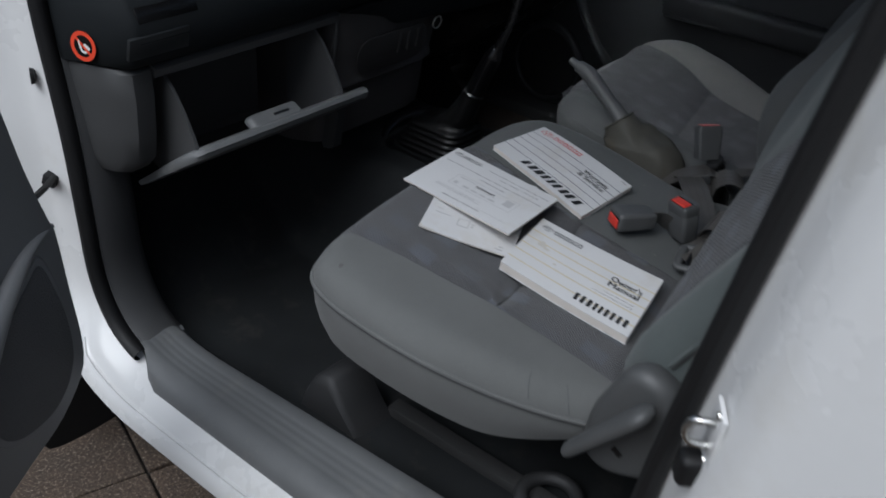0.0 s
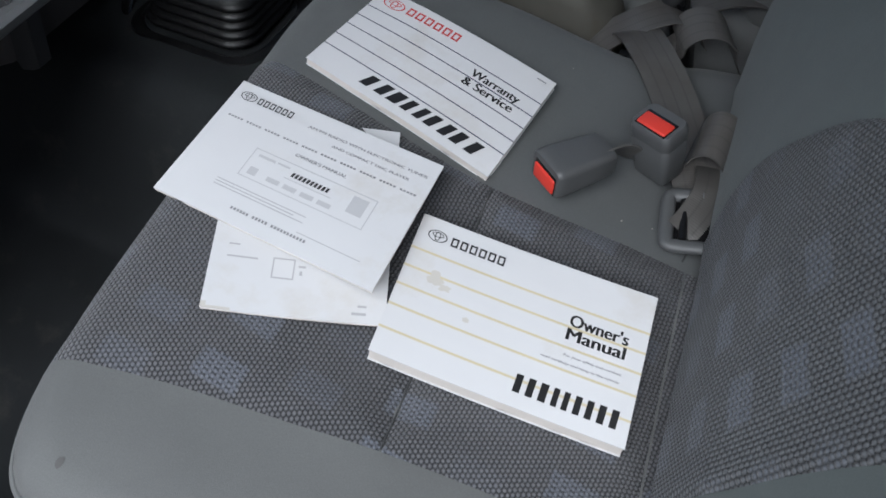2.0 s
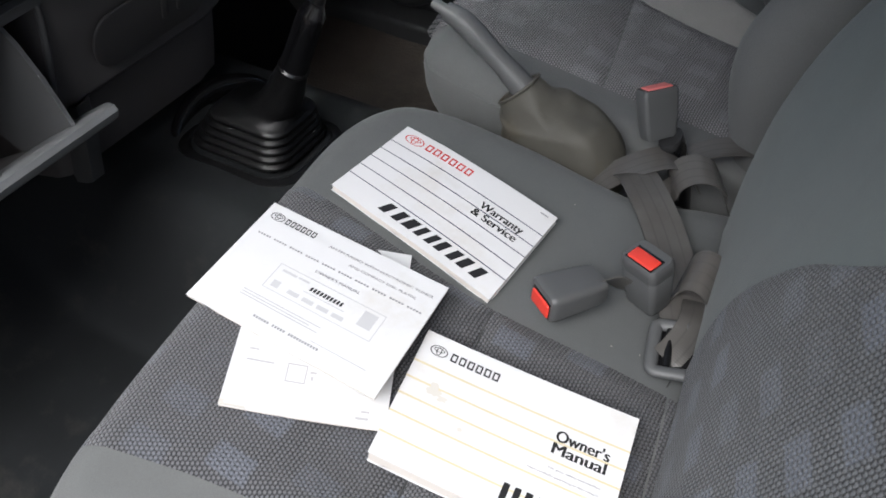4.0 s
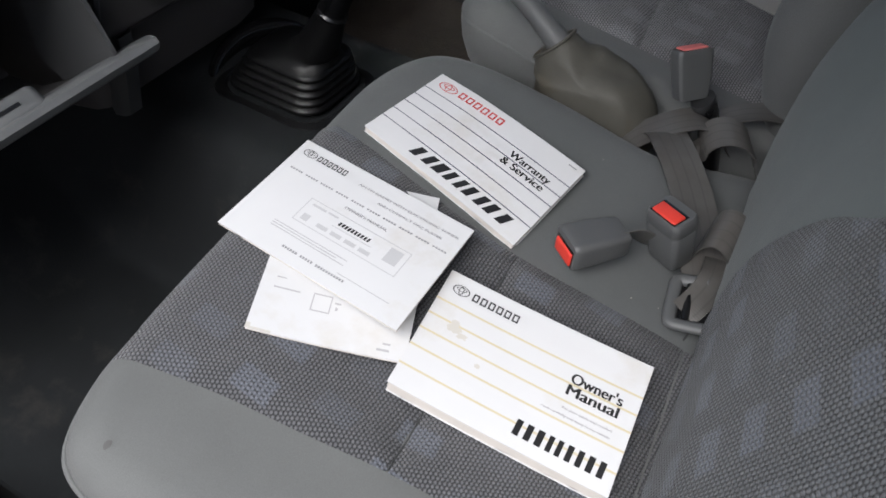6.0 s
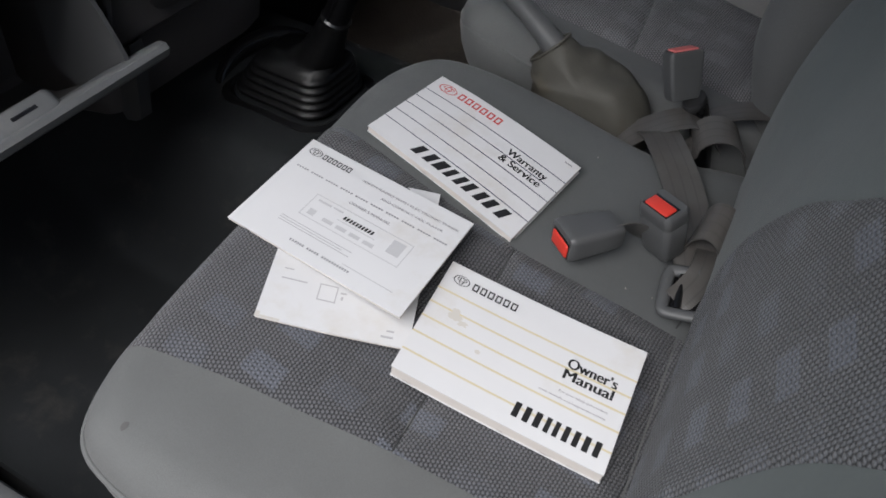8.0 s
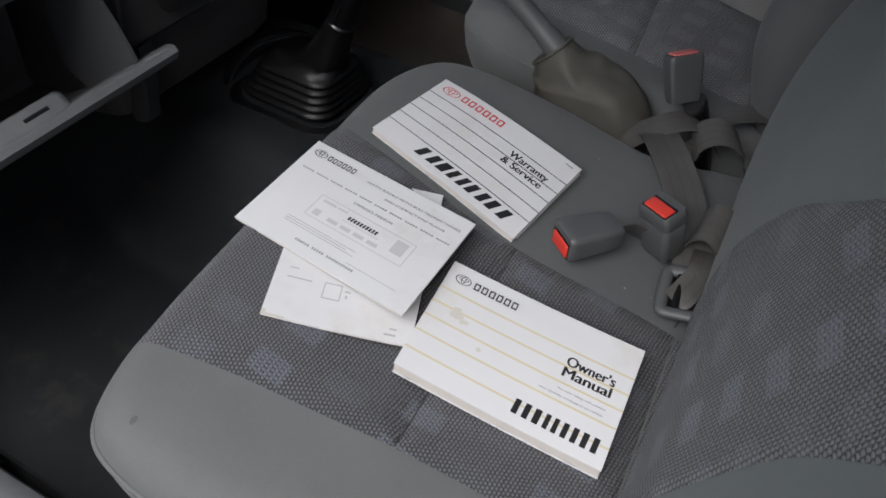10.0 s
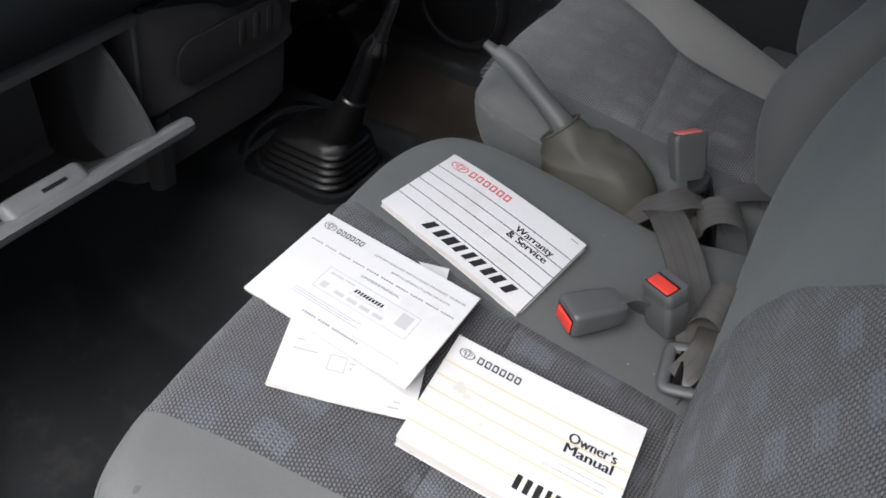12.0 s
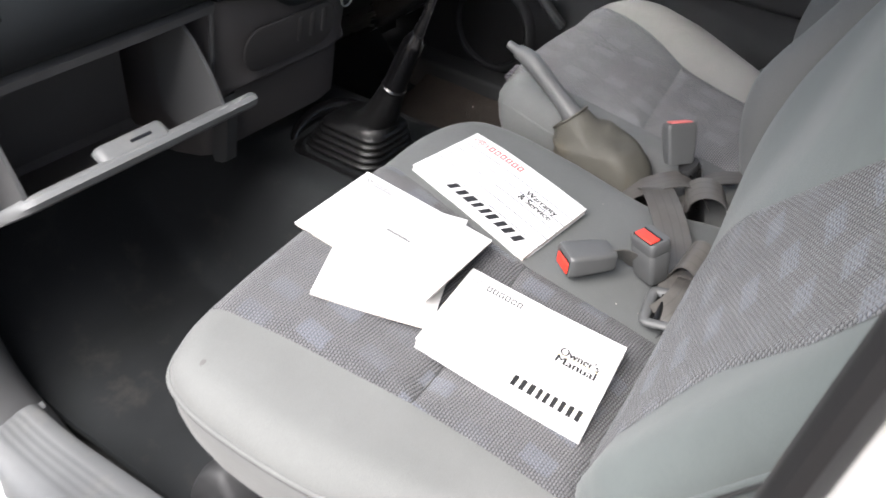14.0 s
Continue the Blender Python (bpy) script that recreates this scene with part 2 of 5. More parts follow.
INK_RED = plain("red_ink", (0.50, 0.04, 0.04), 0.5, var=0.05, relief=0.0)
INK_BLUE = plain("blue_ink", (0.07, 0.072, 0.11), 0.5, var=0.05, relief=0.0)
INK_YELLOW = plain("yellow_ink", (0.555, 0.49, 0.33), 0.5, var=0.08, relief=0.0)
SMUDGE = plain("tan_smudge", (0.528, 0.503, 0.459), 0.7, var=0.1, relief=0.0)
STICKER_RED = plain("red_sticker_print", (0.75, 0.07, 0.03), 0.4, var=0.04, relief=0.0)
STICKER_WHITE = plain("white_sticker_print", (0.75, 0.75, 0.73), 0.4, var=0.04, relief=0.0)
STONE = stone("brown_granite_paving")
GROUT = plain("dark_paving_joint", (0.03, 0.026, 0.022), 0.95, var=0.3, grain=200.0, relief=0.8, dist=0.003)
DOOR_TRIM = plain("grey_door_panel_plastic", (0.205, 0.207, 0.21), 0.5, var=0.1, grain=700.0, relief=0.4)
DOOR_GRILLE = plain("dark_door_grille_plastic", (0.10, 0.101, 0.103), 0.7, grain=420.0, relief=1.0, dist=0.003)
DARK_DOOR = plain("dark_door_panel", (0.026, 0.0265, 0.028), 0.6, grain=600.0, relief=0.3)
CRUMB = plain("dull_crumb", (0.26, 0.25, 0.23), 0.9, relief=0.0)
STAIN = plain("dark_seat_stain", (0.082, 0.080, 0.078), 0.9, relief=0.0)

glass_mat, _, _, gb = nodes_of("window_glass", 0.0, 0.0, 0.5)
gb.inputs["Transmission Weight"].default_value = 1.0
gb.inputs["IOR"].default_value = 1.05
gb.inputs["Base Color"].default_value = (0.93, 0.96, 0.95, 1)
GLASS = glass_mat
tint_mat, _, _, gb = nodes_of("tinted_windscreen_glass", 0.0, 0.0, 0.5)
gb.inputs["Transmission Weight"].default_value = 1.0
gb.inputs["IOR"].default_value = 1.05
gb.inputs["Base Color"].default_value = (0.80, 0.83, 0.815, 1)
GLASS_TINT = tint_mat


# ---- mesh helpers ----
def part(name, bm, material, parent=None, label="", smooth=True, angle=40.0):
    """Links a bmesh as one mesh object, under a thing where one is given."""
    me = bpy.data.meshes.new(name)
    bm.normal_update()
    if smooth:
        for f in bm.faces:
            f.smooth = True
        lim = radians(angle)
        for e in bm.edges:
            if len(e.link_faces) == 2 and e.calc_face_angle(0.0) > lim:
                e.smooth = False
    bm.to_mesh(me)
    bm.free()
    me.materials.append(material)
    ob = new(name, me)
    if parent:
        ob.parent = parent
    if label:
        tagged(ob, label)
    return ob


def thing(name, label, category, group="", kind=""):
    return tagged(new(name), label, category, group, kind)


def grid_mesh(rows, close_u=False, close_v=False, cap=False, bm=None):
    """A quad sheet over rows of points."""
    bm = bm or bmesh.new()
    vs = [[bm.verts.new(p) for p in r] for r in rows]
    nu, nv = len(vs), len(vs[0])
    for i in range(nu if close_u else nu - 1):
        for j in range(nv if close_v else nv - 1):
            a, b = vs[i], vs[(i + 1) % nu]
            bm.faces.new((a[j], a[(j + 1) % nv], b[(j + 1) % nv], b[j]))
    if cap:
        bm.faces.new(vs[0][::-1])
        bm.faces.new(vs[-1])
    bmesh.ops.recalc_face_normals(bm, faces=bm.faces)
    return bm


def box(x0, x1, y0, y1, z0, z1, bevel=0.0, m=None, bm=None, seg=2):
    own = bmesh.new()
    bmesh.ops.create_cube(own, size=1.0)
    for v in own.verts:
        v.co = ((x0 + x1) / 2 + v.co.x * (x1 - x0), (y0 + y1) / 2 + v.co.y * (y1 - y0), (z0 + z1) / 2 + v.co.z * (z1 - z0))
    if bevel:
        bmesh.ops.bevel(own, geom=own.edges[:], offset=bevel, segments=seg, profile=0.5, affect="EDGES")
    if m:
        bmesh.ops.transform(own, matrix=m, verts=own.verts)
    if bm is None:
        return own
    tmp = bpy.data.meshes.new("tmp")
    own.to_mesh(tmp)
    own.free()
    bm.from_mesh(tmp)
    bpy.data.meshes.remove(tmp)
    return bm


def smooth_line(pts, n, closed=False):
    """n points along a Catmull-Rom curve through pts, evenly spaced."""
    P = [Vector(p) for p in pts]
    k = len(P)
    dense = []
    segs = k if closed else k - 1
    for i in range(segs):
        if closed:
            p0, p1, p2, p3 = P[i - 1], P[i], P[(i + 1) % k], P[(i + 2) % k]
        else:
            p0, p1, p2, p3 = P[max(i - 1, 0)], P[i], P[i + 1], P[min(i + 2, k - 1)]
        for j in range(24):
            t = j / 24
            dense.append(0.5 * ((2 * p1) + (p2 - p0) * t + (2 * p0 - 5 * p1 + 4 * p2 - p3) * t * t + (3 * p1 - p0 - 3 * p2 + p3) * t ** 3))
    dense.append(P[0].copy() if closed else P[-1].copy())
    acc = [0.0]
    for a, b in zip(dense, dense[1:]):
        acc.append(acc[-1] + (b - a).length)
    outp, j = [], 0
    for i in range(n):
        s = acc[-1] * i / (n if closed else n - 1)
        while j < len(acc) - 2 and acc[j + 1] < s:
            j += 1
        d = acc[j + 1] - acc[j]
        outp.append(dense[j].lerp(dense[j + 1], (s - acc[j]) / d if d > 1e-9 else 0))
    return outp


def tube(pts, radius, n=24, sides=12, flat=None, cap=True):
    """A round or flattened tube along a smooth line; radius may be a list."""
    line = smooth_line(pts, n) if len(pts) > 2 else [Vector(pts[0]).lerp(Vector(pts[1]), i / (n - 1)) for i in range(n)]
    rows = []
    side = None
    for i, p in enumerate(line):
        t = (line[min(i + 1, n - 1)] - line[max(i - 1, 0)]).normalized()
        ref = Vector((0, 1, 0)) if abs(t.y) < 0.9 else Vector((1, 0, 0))
        side = (ref - t * ref.dot(t)).normalized() if side is None else (side - t * side.dot(t)).normalized()
        up = t.cross(side)
        if isinstance(radius, (list, tuple)):
            f = i / (n - 1) * (len(radius) - 1)
            k = min(int(f), len(radius) - 2)
            r = radius[k] + (radius[k + 1] - radius[k]) * (f - k)
        else:
            r = radius
        ry = r * (flat if flat else 1.0)
        rows.append([p + side * math.cos(a) * r + up * math.sin(a) * ry for a in (2 * math.pi * j / sides for j in range(sides))])
    return grid_mesh(rows, close_v=True, cap=cap)


def ribbon(pts, widths_dir, width, thick=0.0014, n=40):
    """A flat strap along a smooth line; widths_dir gives its width direction at each point."""
    line = smooth_line(pts, n)
    dirs = smooth_line(widths_dir, n)
    bm = bmesh.new()
    uvl = bm.loops.layers.uv.new("uv")
    cols = 9
    top, bot, info = [], [], {}
    s = 0.0
    for i, p in enumerate(line):
        if i:
            s += (p - line[i - 1]).length
        t = (line[min(i + 1, n - 1)] - line[max(i - 1, 0)]).normalized()
        d = dirs[i].normalized()
        d = (d - t * d.dot(t)).normalized()
        nn = t.cross(d)
        rt, rb = [], []
        for j in range(cols):
            k = j / (cols - 1) - 0.5
            crown = 0.0006 * (1 - (2 * k) ** 2)
            a = bm.verts.new(p + d * k * width + nn * (thick / 2 + crown))
            b = bm.verts.new(p + d * k * width - nn * (thick / 2 - crown))
            info[a] = info[b] = (k * width + width / 2, s)
            rt.append(a)
            rb.append(b)
        top.append(rt)
        bot.append(rb)
    for i in range(n - 1):
        for j in range(cols - 1):
            bm.faces.new((top[i][j], top[i][j + 1], top[i + 1][j + 1], top[i + 1][j]))
            bm.faces.new((bot[i][j], bot[i + 1][j], bot[i + 1][j + 1], bot[i][j + 1]))
        for j in (0, cols - 1):
            bm.faces.new((top[i][j], top[i + 1][j], bot[i + 1][j], bot[i][j]))
    for r in (0, n - 1):
        for j in range(cols - 1):
            bm.faces.new((top[r][j], bot[r][j], bot[r][j + 1], top[r][j + 1]))
    bmesh.ops.recalc_face_normals(bm, faces=bm.faces)
    for f in bm.faces:
        for lp in f.loops:
            lp[uvl].uv = info[lp.vert]
    return bm


class Cushion:
    """An upholstered pad over a closed outline in its own plane (a, b), with a crowned face and rolled edges."""

    def __init__(self, outline, face, place, roll, depth, n=160):
        self.line = smooth_line([(a, b, 0) for a, b in outline], n, True)
        area = sum(p.x * q.y - q.x * p.y for p, q in zip(self.line, self.line[1:] + self.line[:1]))
        if area < 0:
            self.line.reverse()
        self.face, self.place, self.roll, self.depth = face, place, roll, depth
        self.arr = np.array([(p.x, p.y) for p in self.line])

    def edge(self, a, b):
        p, q = self.arr, np.roll(self.arr, -1, axis=0)
        d = q - p
        t = np.clip(((a - p[:, 0]) * d[:, 0] + (b - p[:, 1]) * d[:, 1]) / (d ** 2).sum(1), 0, 1)
        return float(np.sqrt((p[:, 0] + t * d[:, 0] - a) ** 2 + (p[:, 1] + t * d[:, 1] - b) ** 2).min())

    def height(self, a, b):
        d = self.edge(a, b)
        r = self.roll
        drop = r - math.sqrt(max(0.0, r * r - (r - d) ** 2)) if d < r else 0.0
        return self.face(a, b) - drop

    def body(self):
        n = len(self.line)
        norm = []
        for i in range(n):
            t = (self.line[(i + 1) % n] - self.line[i - 1]).normalized()
            norm.append(Vector((-t.y, t.x, 0)))
        r = self.roll
        rows = []
        for k in range(4):
            f = k / 3
            inset = 0.022 * (1 - f) ** 2
            rows.append([(p + m * inset, -r - self.depth * (1 - f)) for p, m in zip(self.line, norm)])
        for k in range(1, 7):
            a = math.pi / 2 * k / 6
            rows.append([(p + m * r * (1 - math.cos(a)), -r + r * math.sin(a)) for p, m in zip(self.line, norm)])
        cx, cy = self.arr.mean(0)
        last = [p for p, _ in rows[-1]]
        for k in range(1, 14):
            f = k / 14
            rows.append([(p.lerp(Vector((cx, cy, 0)), f), 0.0) for p in last])
        pts = [[self.place(p.x, p.y, self.face(p.x, p.y) + h) for p, h in row] for row in rows]
        bm = grid_mesh(pts, close_v=True)
        bm.verts.ensure_lookup_table()
        c = bm.verts.new(self.place(cx, cy, self.face(cx, cy)))
        bm.verts.ensure_lookup_table()
        ring = bm.verts[len(bm.verts) - 1 - n:len(bm.verts) - 1]
        for i in range(n):
            bm.faces.new((ring[i], ring[(i + 1) % n], c))
        bm.faces.new([bm.verts[i] for i in range(n)])
        bmesh.ops.recalc_face_normals(bm, faces=bm.faces)
        return bm

    def panel(self, a0, a1, b0, b1, proud=0.003, na=40, nb=40, crown=0.004):
        """A sewn-on panel between curves a0(b) and a1(b), for b from b0 to b1, whose rim dips into the seam."""
        bm = bmesh.new()
        uvl = bm.loops.layers.uv.new("uv")
        vs, info = [], {}
        for j in range(nb + 1):
            b = b0 + (b1 - b0) * j / nb
            row = []
            for i in range(na + 1):
                lo, hi = a0(b), a1(b)
                a = lo + (hi - lo) * i / na
                rim = min(a - lo, hi - a, (b - b0), (b1 - b))
                k = min(1.0, max(0.0, rim / 0.008))
                lift = 0.0006 + proud * math.sin(k * math.pi / 2)
                lift += crown * math.sin(math.pi * i / na) * math.sin(math.pi * j / nb)
                v = bm.verts.new(self.place(a, b, self.height(a, b) + lift))
                info[v] = (a, b)
                row.append(v)
            vs.append(row)
        for j in range(nb):
            for i in range(na):
                bm.faces.new((vs[j][i], vs[j][i + 1], vs[j + 1][i + 1], vs[j + 1][i]))
        for f in bm.faces:
            for lp in f.loops:
                lp[uvl].uv = info[lp.vert]
        bmesh.ops.recalc_face_normals(bm, faces=bm.faces)
        want = self.place(0, 0, 1) - self.place(0, 0, 0)
        bm.normal_update()
        if sum(f.normal.dot(want) for f in bm.faces) < 0:
            bmesh.ops.reverse_faces(bm, faces=bm.faces)
        return bm

    def piping(self, keep, radius, out, drop, n=90):
        """A cord sewn along the part of the rim that keep(a, b) picks."""
        m = len(self.line)
        picked = [i for i in range(m) if keep(self.line[i].x, self.line[i].y)]
        cut = max(range(len(picked)), key=lambda k: (picked[k] - picked[k - 1]) % m)
        picked = picked[cut:] + picked[:cut]
        pts = []
        for i in picked:
            p, t = self.line[i], (self.line[(i + 1) % m] - self.line[i - 1]).normalized()
            q = p + Vector((t.y, -t.x, 0)) * out
            pts.append(self.place(q.x, q.y, self.face(p.x, p.y) - drop))
        return tube(pts, radius, n, 8)

    def seam(self, pts, radius=0.0016, lift=0.0, n=60):
        line = smooth_line([(a, b, 0) for a, b in pts], n)
        return tube([self.place(p.x, p.y, self.height(p.x, p.y) + lift) for p in line], radius, n, 6)


def table(pairs):
    """A smooth curve through (x, y) pairs."""
    xs, ys = [p[0] for p in pairs], [p[1] for p in pairs]

    def f(x):
        if x <= xs[0]:
            return ys[0]
        if x >= xs[-1]:
            return ys[-1]
        i = max(k for k in range(len(xs) - 1) if xs[k] <= x)
        t = (x - xs[i]) / (xs[i + 1] - xs[i])
        t0 = (ys[i + 1] - ys[i - 1]) / (xs[i + 1] - xs[i - 1]) if i else (ys[1] - ys[0]) / (xs[1] - xs[0])
        t1 = (ys[i + 2] - ys[i]) / (xs[i + 2] - xs[i]) if i + 2 < len(xs) else (ys[i + 1] - ys[i]) / (xs[i + 1] - xs[i])
        h = xs[i + 1] - xs[i]
        return (2 * t ** 3 - 3 * t * t + 1) * ys[i] + (t ** 3 - 2 * t * t + t) * h * t0 + (-2 * t ** 3 + 3 * t * t) * ys[i + 1] + (t ** 3 - t * t) * h * t1

    return f


# ---- the setting: ground, cab shell, floor ----
ground = tagged(part("ground", box(-40, 40, -40, 40, -0.5, -0.012), GROUT), "dark sandy bed under brown stone paving", "ground", kind="structure")

YC = 1.275  # middle of the cab
CONTOUR = [(0.020, 1.42), (-0.006, 1.265), (-0.029, 1.131), (-0.056, 0.962), (-0.078, 0.805), (-0.090, 0.65), (-0.098, 0.53), (-0.115, 0.455), (-0.18, 0.430),
           (-0.35, 0.428), (-0.62, 0.428), (-0.88, 0.428), (-0.968, 0.434), (-1.034, 0.466), (-1.074, 0.54), (-1.083, 0.65), (-1.092, 0.795), (-1.121, 0.99), (-1.118, 1.09),
           (-0.97, 1.31), (-0.74, 1.58), (-0.60, 1.645), (-0.30, 1.665), (-0.06, 1.645), (0.018, 1.57)]
OPENING = [(p.x, p.z) for p in smooth_line([(x, 0, z) for x, z in CONTOUR], 220, True)]


def bulge(x, z):
    """How far the rear pillar stands out past the sill."""
    k = max(0.0, min(1.0, (z - 0.5) / 0.3)) if x > -0.3 else 0.0
    k *= max(0.0, min(1.0, (1.60 - z) / 0.2))
    return 0.03 * k * k * (3 - 2 * k)


def sweep_opening(profile, y_of, keep=lambda x, z: True, closed_profile=False):
    """Sweeps a profile of (outward, y) along the door opening's edge; y_of maps y to the side of the cab."""
    n = len(OPENING)
    cx, cz = -0.55, 1.0
    rows, run = [], []
    for i in range(n + 1):
        x, z = OPENING[i % n]
        (x0, z0), (x1, z1) = OPENING[(i - 1) % n], OPENING[(i + 1) % n]
        t = Vector((x1 - x0, z1 - z0)).normalized()
        o = Vector((t.y, -t.x))
        if o.dot(Vector((x - cx, z - cz))) < 0:
            o = -o
        lean = bulge(x, z)
        if keep(x, z):
            run.append([(x + o.x * d, y_of(y - lean), z + o.y * d) for d, y in (profile(x, z) if callable(profile) else profile)])
        elif run:
            rows.append(run)
            run = []
    if run:
        if rows and keep(*OPENING[0]) and keep(*OPENING[-1]):
            rows[0] = run[:-1] + rows[0]
        else:
            rows.append(run)
    bm = bmesh.new()
    for r in rows:
        if len(r) > 1:
            grid_mesh(r, close_v=closed_profile, bm=bm)
    return bm


def left(y):
    return y


def right(y):
    return 2 * YC + 0.03 - y


JAMB = [(-0.004, 0.612), (0.008, 0.600), (0.012, 0.588), (0.020, 0.574), (0.026, 0.564), (0.031, 0.556), (0.036, 0.551), (0.042, 0.546), (0.047, 0.543), (0.050, 0.541), (0.051, 0.537), (0.049, 0.534), (0.054, 0.529), (0.064, 0.523), (0.076, 0.520), (0.083, 0.524), (0.083, 0.60), (0.02, 0.66), (-0.004, 0.62)]
JAMB_A = [(-0.004, 0.615), (0.006, 0.606), (0.010, 0.602), (0.016, 0.598), (0.022, 0.595), (0.028, 0.593), (0.034, 0.591), (0.040, 0.589), (0.046, 0.588), (0.052, 0.587), (0.060, 0.585), (0.068, 0.583), (0.076, 0.580), (0.084, 0.576), (0.095, 0.565), (0.115, 0.545), (0.115, 0.60), (0.02, 0.66), (-0.004, 0.62)]


JAMB_B = [(-0.004, 0.612), (0.008, 0.600), (0.012, 0.594), (0.018, 0.586), (0.024, 0.578), (0.028, 0.572), (0.032, 0.566), (0.036, 0.560), (0.040, 0.555), (0.044, 0.549), (0.050, 0.543), (0.058, 0.536), (0.066, 0.530), (0.076, 0.524), (0.095, 0.520), (0.115, 0.522), (0.115, 0.60), (0.02, 0.66), (-0.004, 0.62)]


def jamb_profile(x, z):
    """The front pillar's face lies deeper than the sill's."""
    k = max(0.0, min(1.0, (-1.02 - x) / 0.05))
    k = k * k * (3 - 2 * k)
    return [(a * (1 - k) + c * k, b * (1 - k) + d * k) for (a, b), (c, d) in zip(JAMB_B if x > -0.10 and z > 0.5 else JAMB, JAMB_A)]


for side, name, deep in ((left, "wall_left", 0.70), (right, "wall_right", 0.606)):
    tagged(part(name, sweep_opening(lambda x, z: [(d, min(y, deep)) for d, y in jamb_profile(x, z)], side), PAINT, angle=35), "white painted steel door frame of a pickup cab", "door frame", kind="structure")
# outer skin behind the opening
skin = bmesh.new()
for side in (left, right):
    rows = []
    for z in (0.28, 0.45, 0.65, 0.85, 1.0, 1.15, 1.3, 1.42, 1.55, 1.66):
        edge_x = min((abs(pz - z), px) for px, pz in OPENING if px > -0.3)[1]
        rows.append([(x, side(y - bulge(0.0, z)), z) for x, y in ((edge_x + 0.110, 0.521), (edge_x + 0.2, 0.517), (0.25, 0.517), (0.32, 0.52), (0.32, 0.60), (edge_x + 0.11, 0.60))])
    grid_mesh(rows, close_v=True, cap=True, bm=skin)
tagged(part("wall_rear_quarter", skin, PAINT), "white painted outer cab panel behind the door opening", "body panel", kind="structure")

sill_pan = box(-1.35, 0.15, 0.60, 1.95, 0.24, 0.34, 0.01)
tagged(part("underbody", sill_pan, UNDER), "black underside of the cab", "underbody", kind="structure")


def floor_z(x, y):
    z = 0.375
    d = max(YC - y, y - YC - 0.055)
    top = 0.205 if x < -0.2 else 0.15
    k = max(0.0, min(1.0, (0.235 - d) / 0.125))
    z += top * (k * k * (3 - 2 * k))
    toe = -1.10 - 0.17 * max(0.0, min(1.0, (y - 1.40) / 0.12))
    z += max(0.0, toe - x) * 1.1
    if y < 0.76 or y > 2 * YC - 0.76:
        e = max(0.0, (0.76 - min(y, 2 * YC - y)) / 0.06)
        z += 0.012 * e * e
    return z


def floor_sheet(x0, x1, y0, y1, lift, nx, ny, wave=0.0):
    rows = []
    for i in range(nx + 1):
        x = x0 + (x1 - x0) * i / nx
        rows.append([(x, y, floor_z(x, y) + lift + wave * noise.noise((x * 9, y * 9, 0))) for y in (y0 + (y1 - y0) * j / ny for j in range(ny + 1))])
    top = grid_mesh(rows)
    bmesh.ops.solidify(top, geom=top.faces[:], thickness=0.01)
    return top


tagged(part("floor", floor_sheet(-1.42, 0.13, 0.70, 2 * YC - 0.70, 0.0, 60, 80, 0.006), TUNNEL), "dark worn cab floor covering", "floor", kind="structure")
tagged(part("tunnel_cover", floor_sheet(-1.16, -0.1, YC - 0.235, YC + 0.29, 0.006, 50, 40, 0.003), TUNNEL), "blue-grey vinyl over the transmission tunnel", "floor", kind="structure")
for name, y in (("wall_front_left", 0.635), ("wall_front_right", 2 * YC - 0.558)):
    tagged(part(name, box(-1.46, -1.10, y - 0.012, y + 0.012, 0.30, 1.06), UNDER), "black inner side of the footwell", "footwell side", kind="structure")
tagged(part("sill_right", box(-1.44, -0.15, 1.880, 1.995, 0.30, 0.452, 0.012, seg=3), TRIM_DARK), "dark grey sill trim under the driver's door", "trim", kind="structure")
tagged(part("wall_front", box(-1.46, -1.42, 0.56, 2 * YC - 0.56, 0.34, 1.05), UNDER), "black bulkhead behind the dashboard", "bulkhead", kind="structure")
tagged(part("wall_back", box(0.13, 0.17, 0.60, 2 * YC - 0.60, 0.30, 1.08, 0.01), LINER), "grey lined cab back wall", "wall", kind="structure")
tagged(part("ceiling", box(-0.74, 0.17, 0.63, 2 * YC - 0.63, 1.645, 1.686, 0.012), LINER), "grey headlining under the cab roof", "ceiling", kind="structure")
roof = box(-0.76, 0.22, 0.52, 2 * YC - 0.52, 1.69, 1.74, 0.015)
tagged(part("roof", roof, PAINT), "white painted cab roof", "roof", kind="structure")
posts = bmesh.new()
for y in (0.64, 2 * YC - 0.64):
    box(0.12, 0.17, y - 0.05, y + 0.05, 1.08, 1.67, 0.01, bm=posts)
tagged(part("wall_back_posts", posts, LINER), "grey posts beside the rear window", "post", kind="structure")
for name, m, sx, sz in (("window_1", pose(-1.02, YC, 1.37, 0, -38.5, 0), 0.012, 0.80), ("window_2", pose(0.15, YC, 1.375, 0, 0, 0), 0.006, 0.58)):
    tagged(part(name, box(-sx / 2, sx / 2, -0.60, 0.60, -sz / 2, sz / 2, 0.002, m if name == "window_2" else pose(-0.99, YC, 1.37, 0, 39.0, 0)), GLASS_TINT), "clear cab window glass", "window", kind="structure")

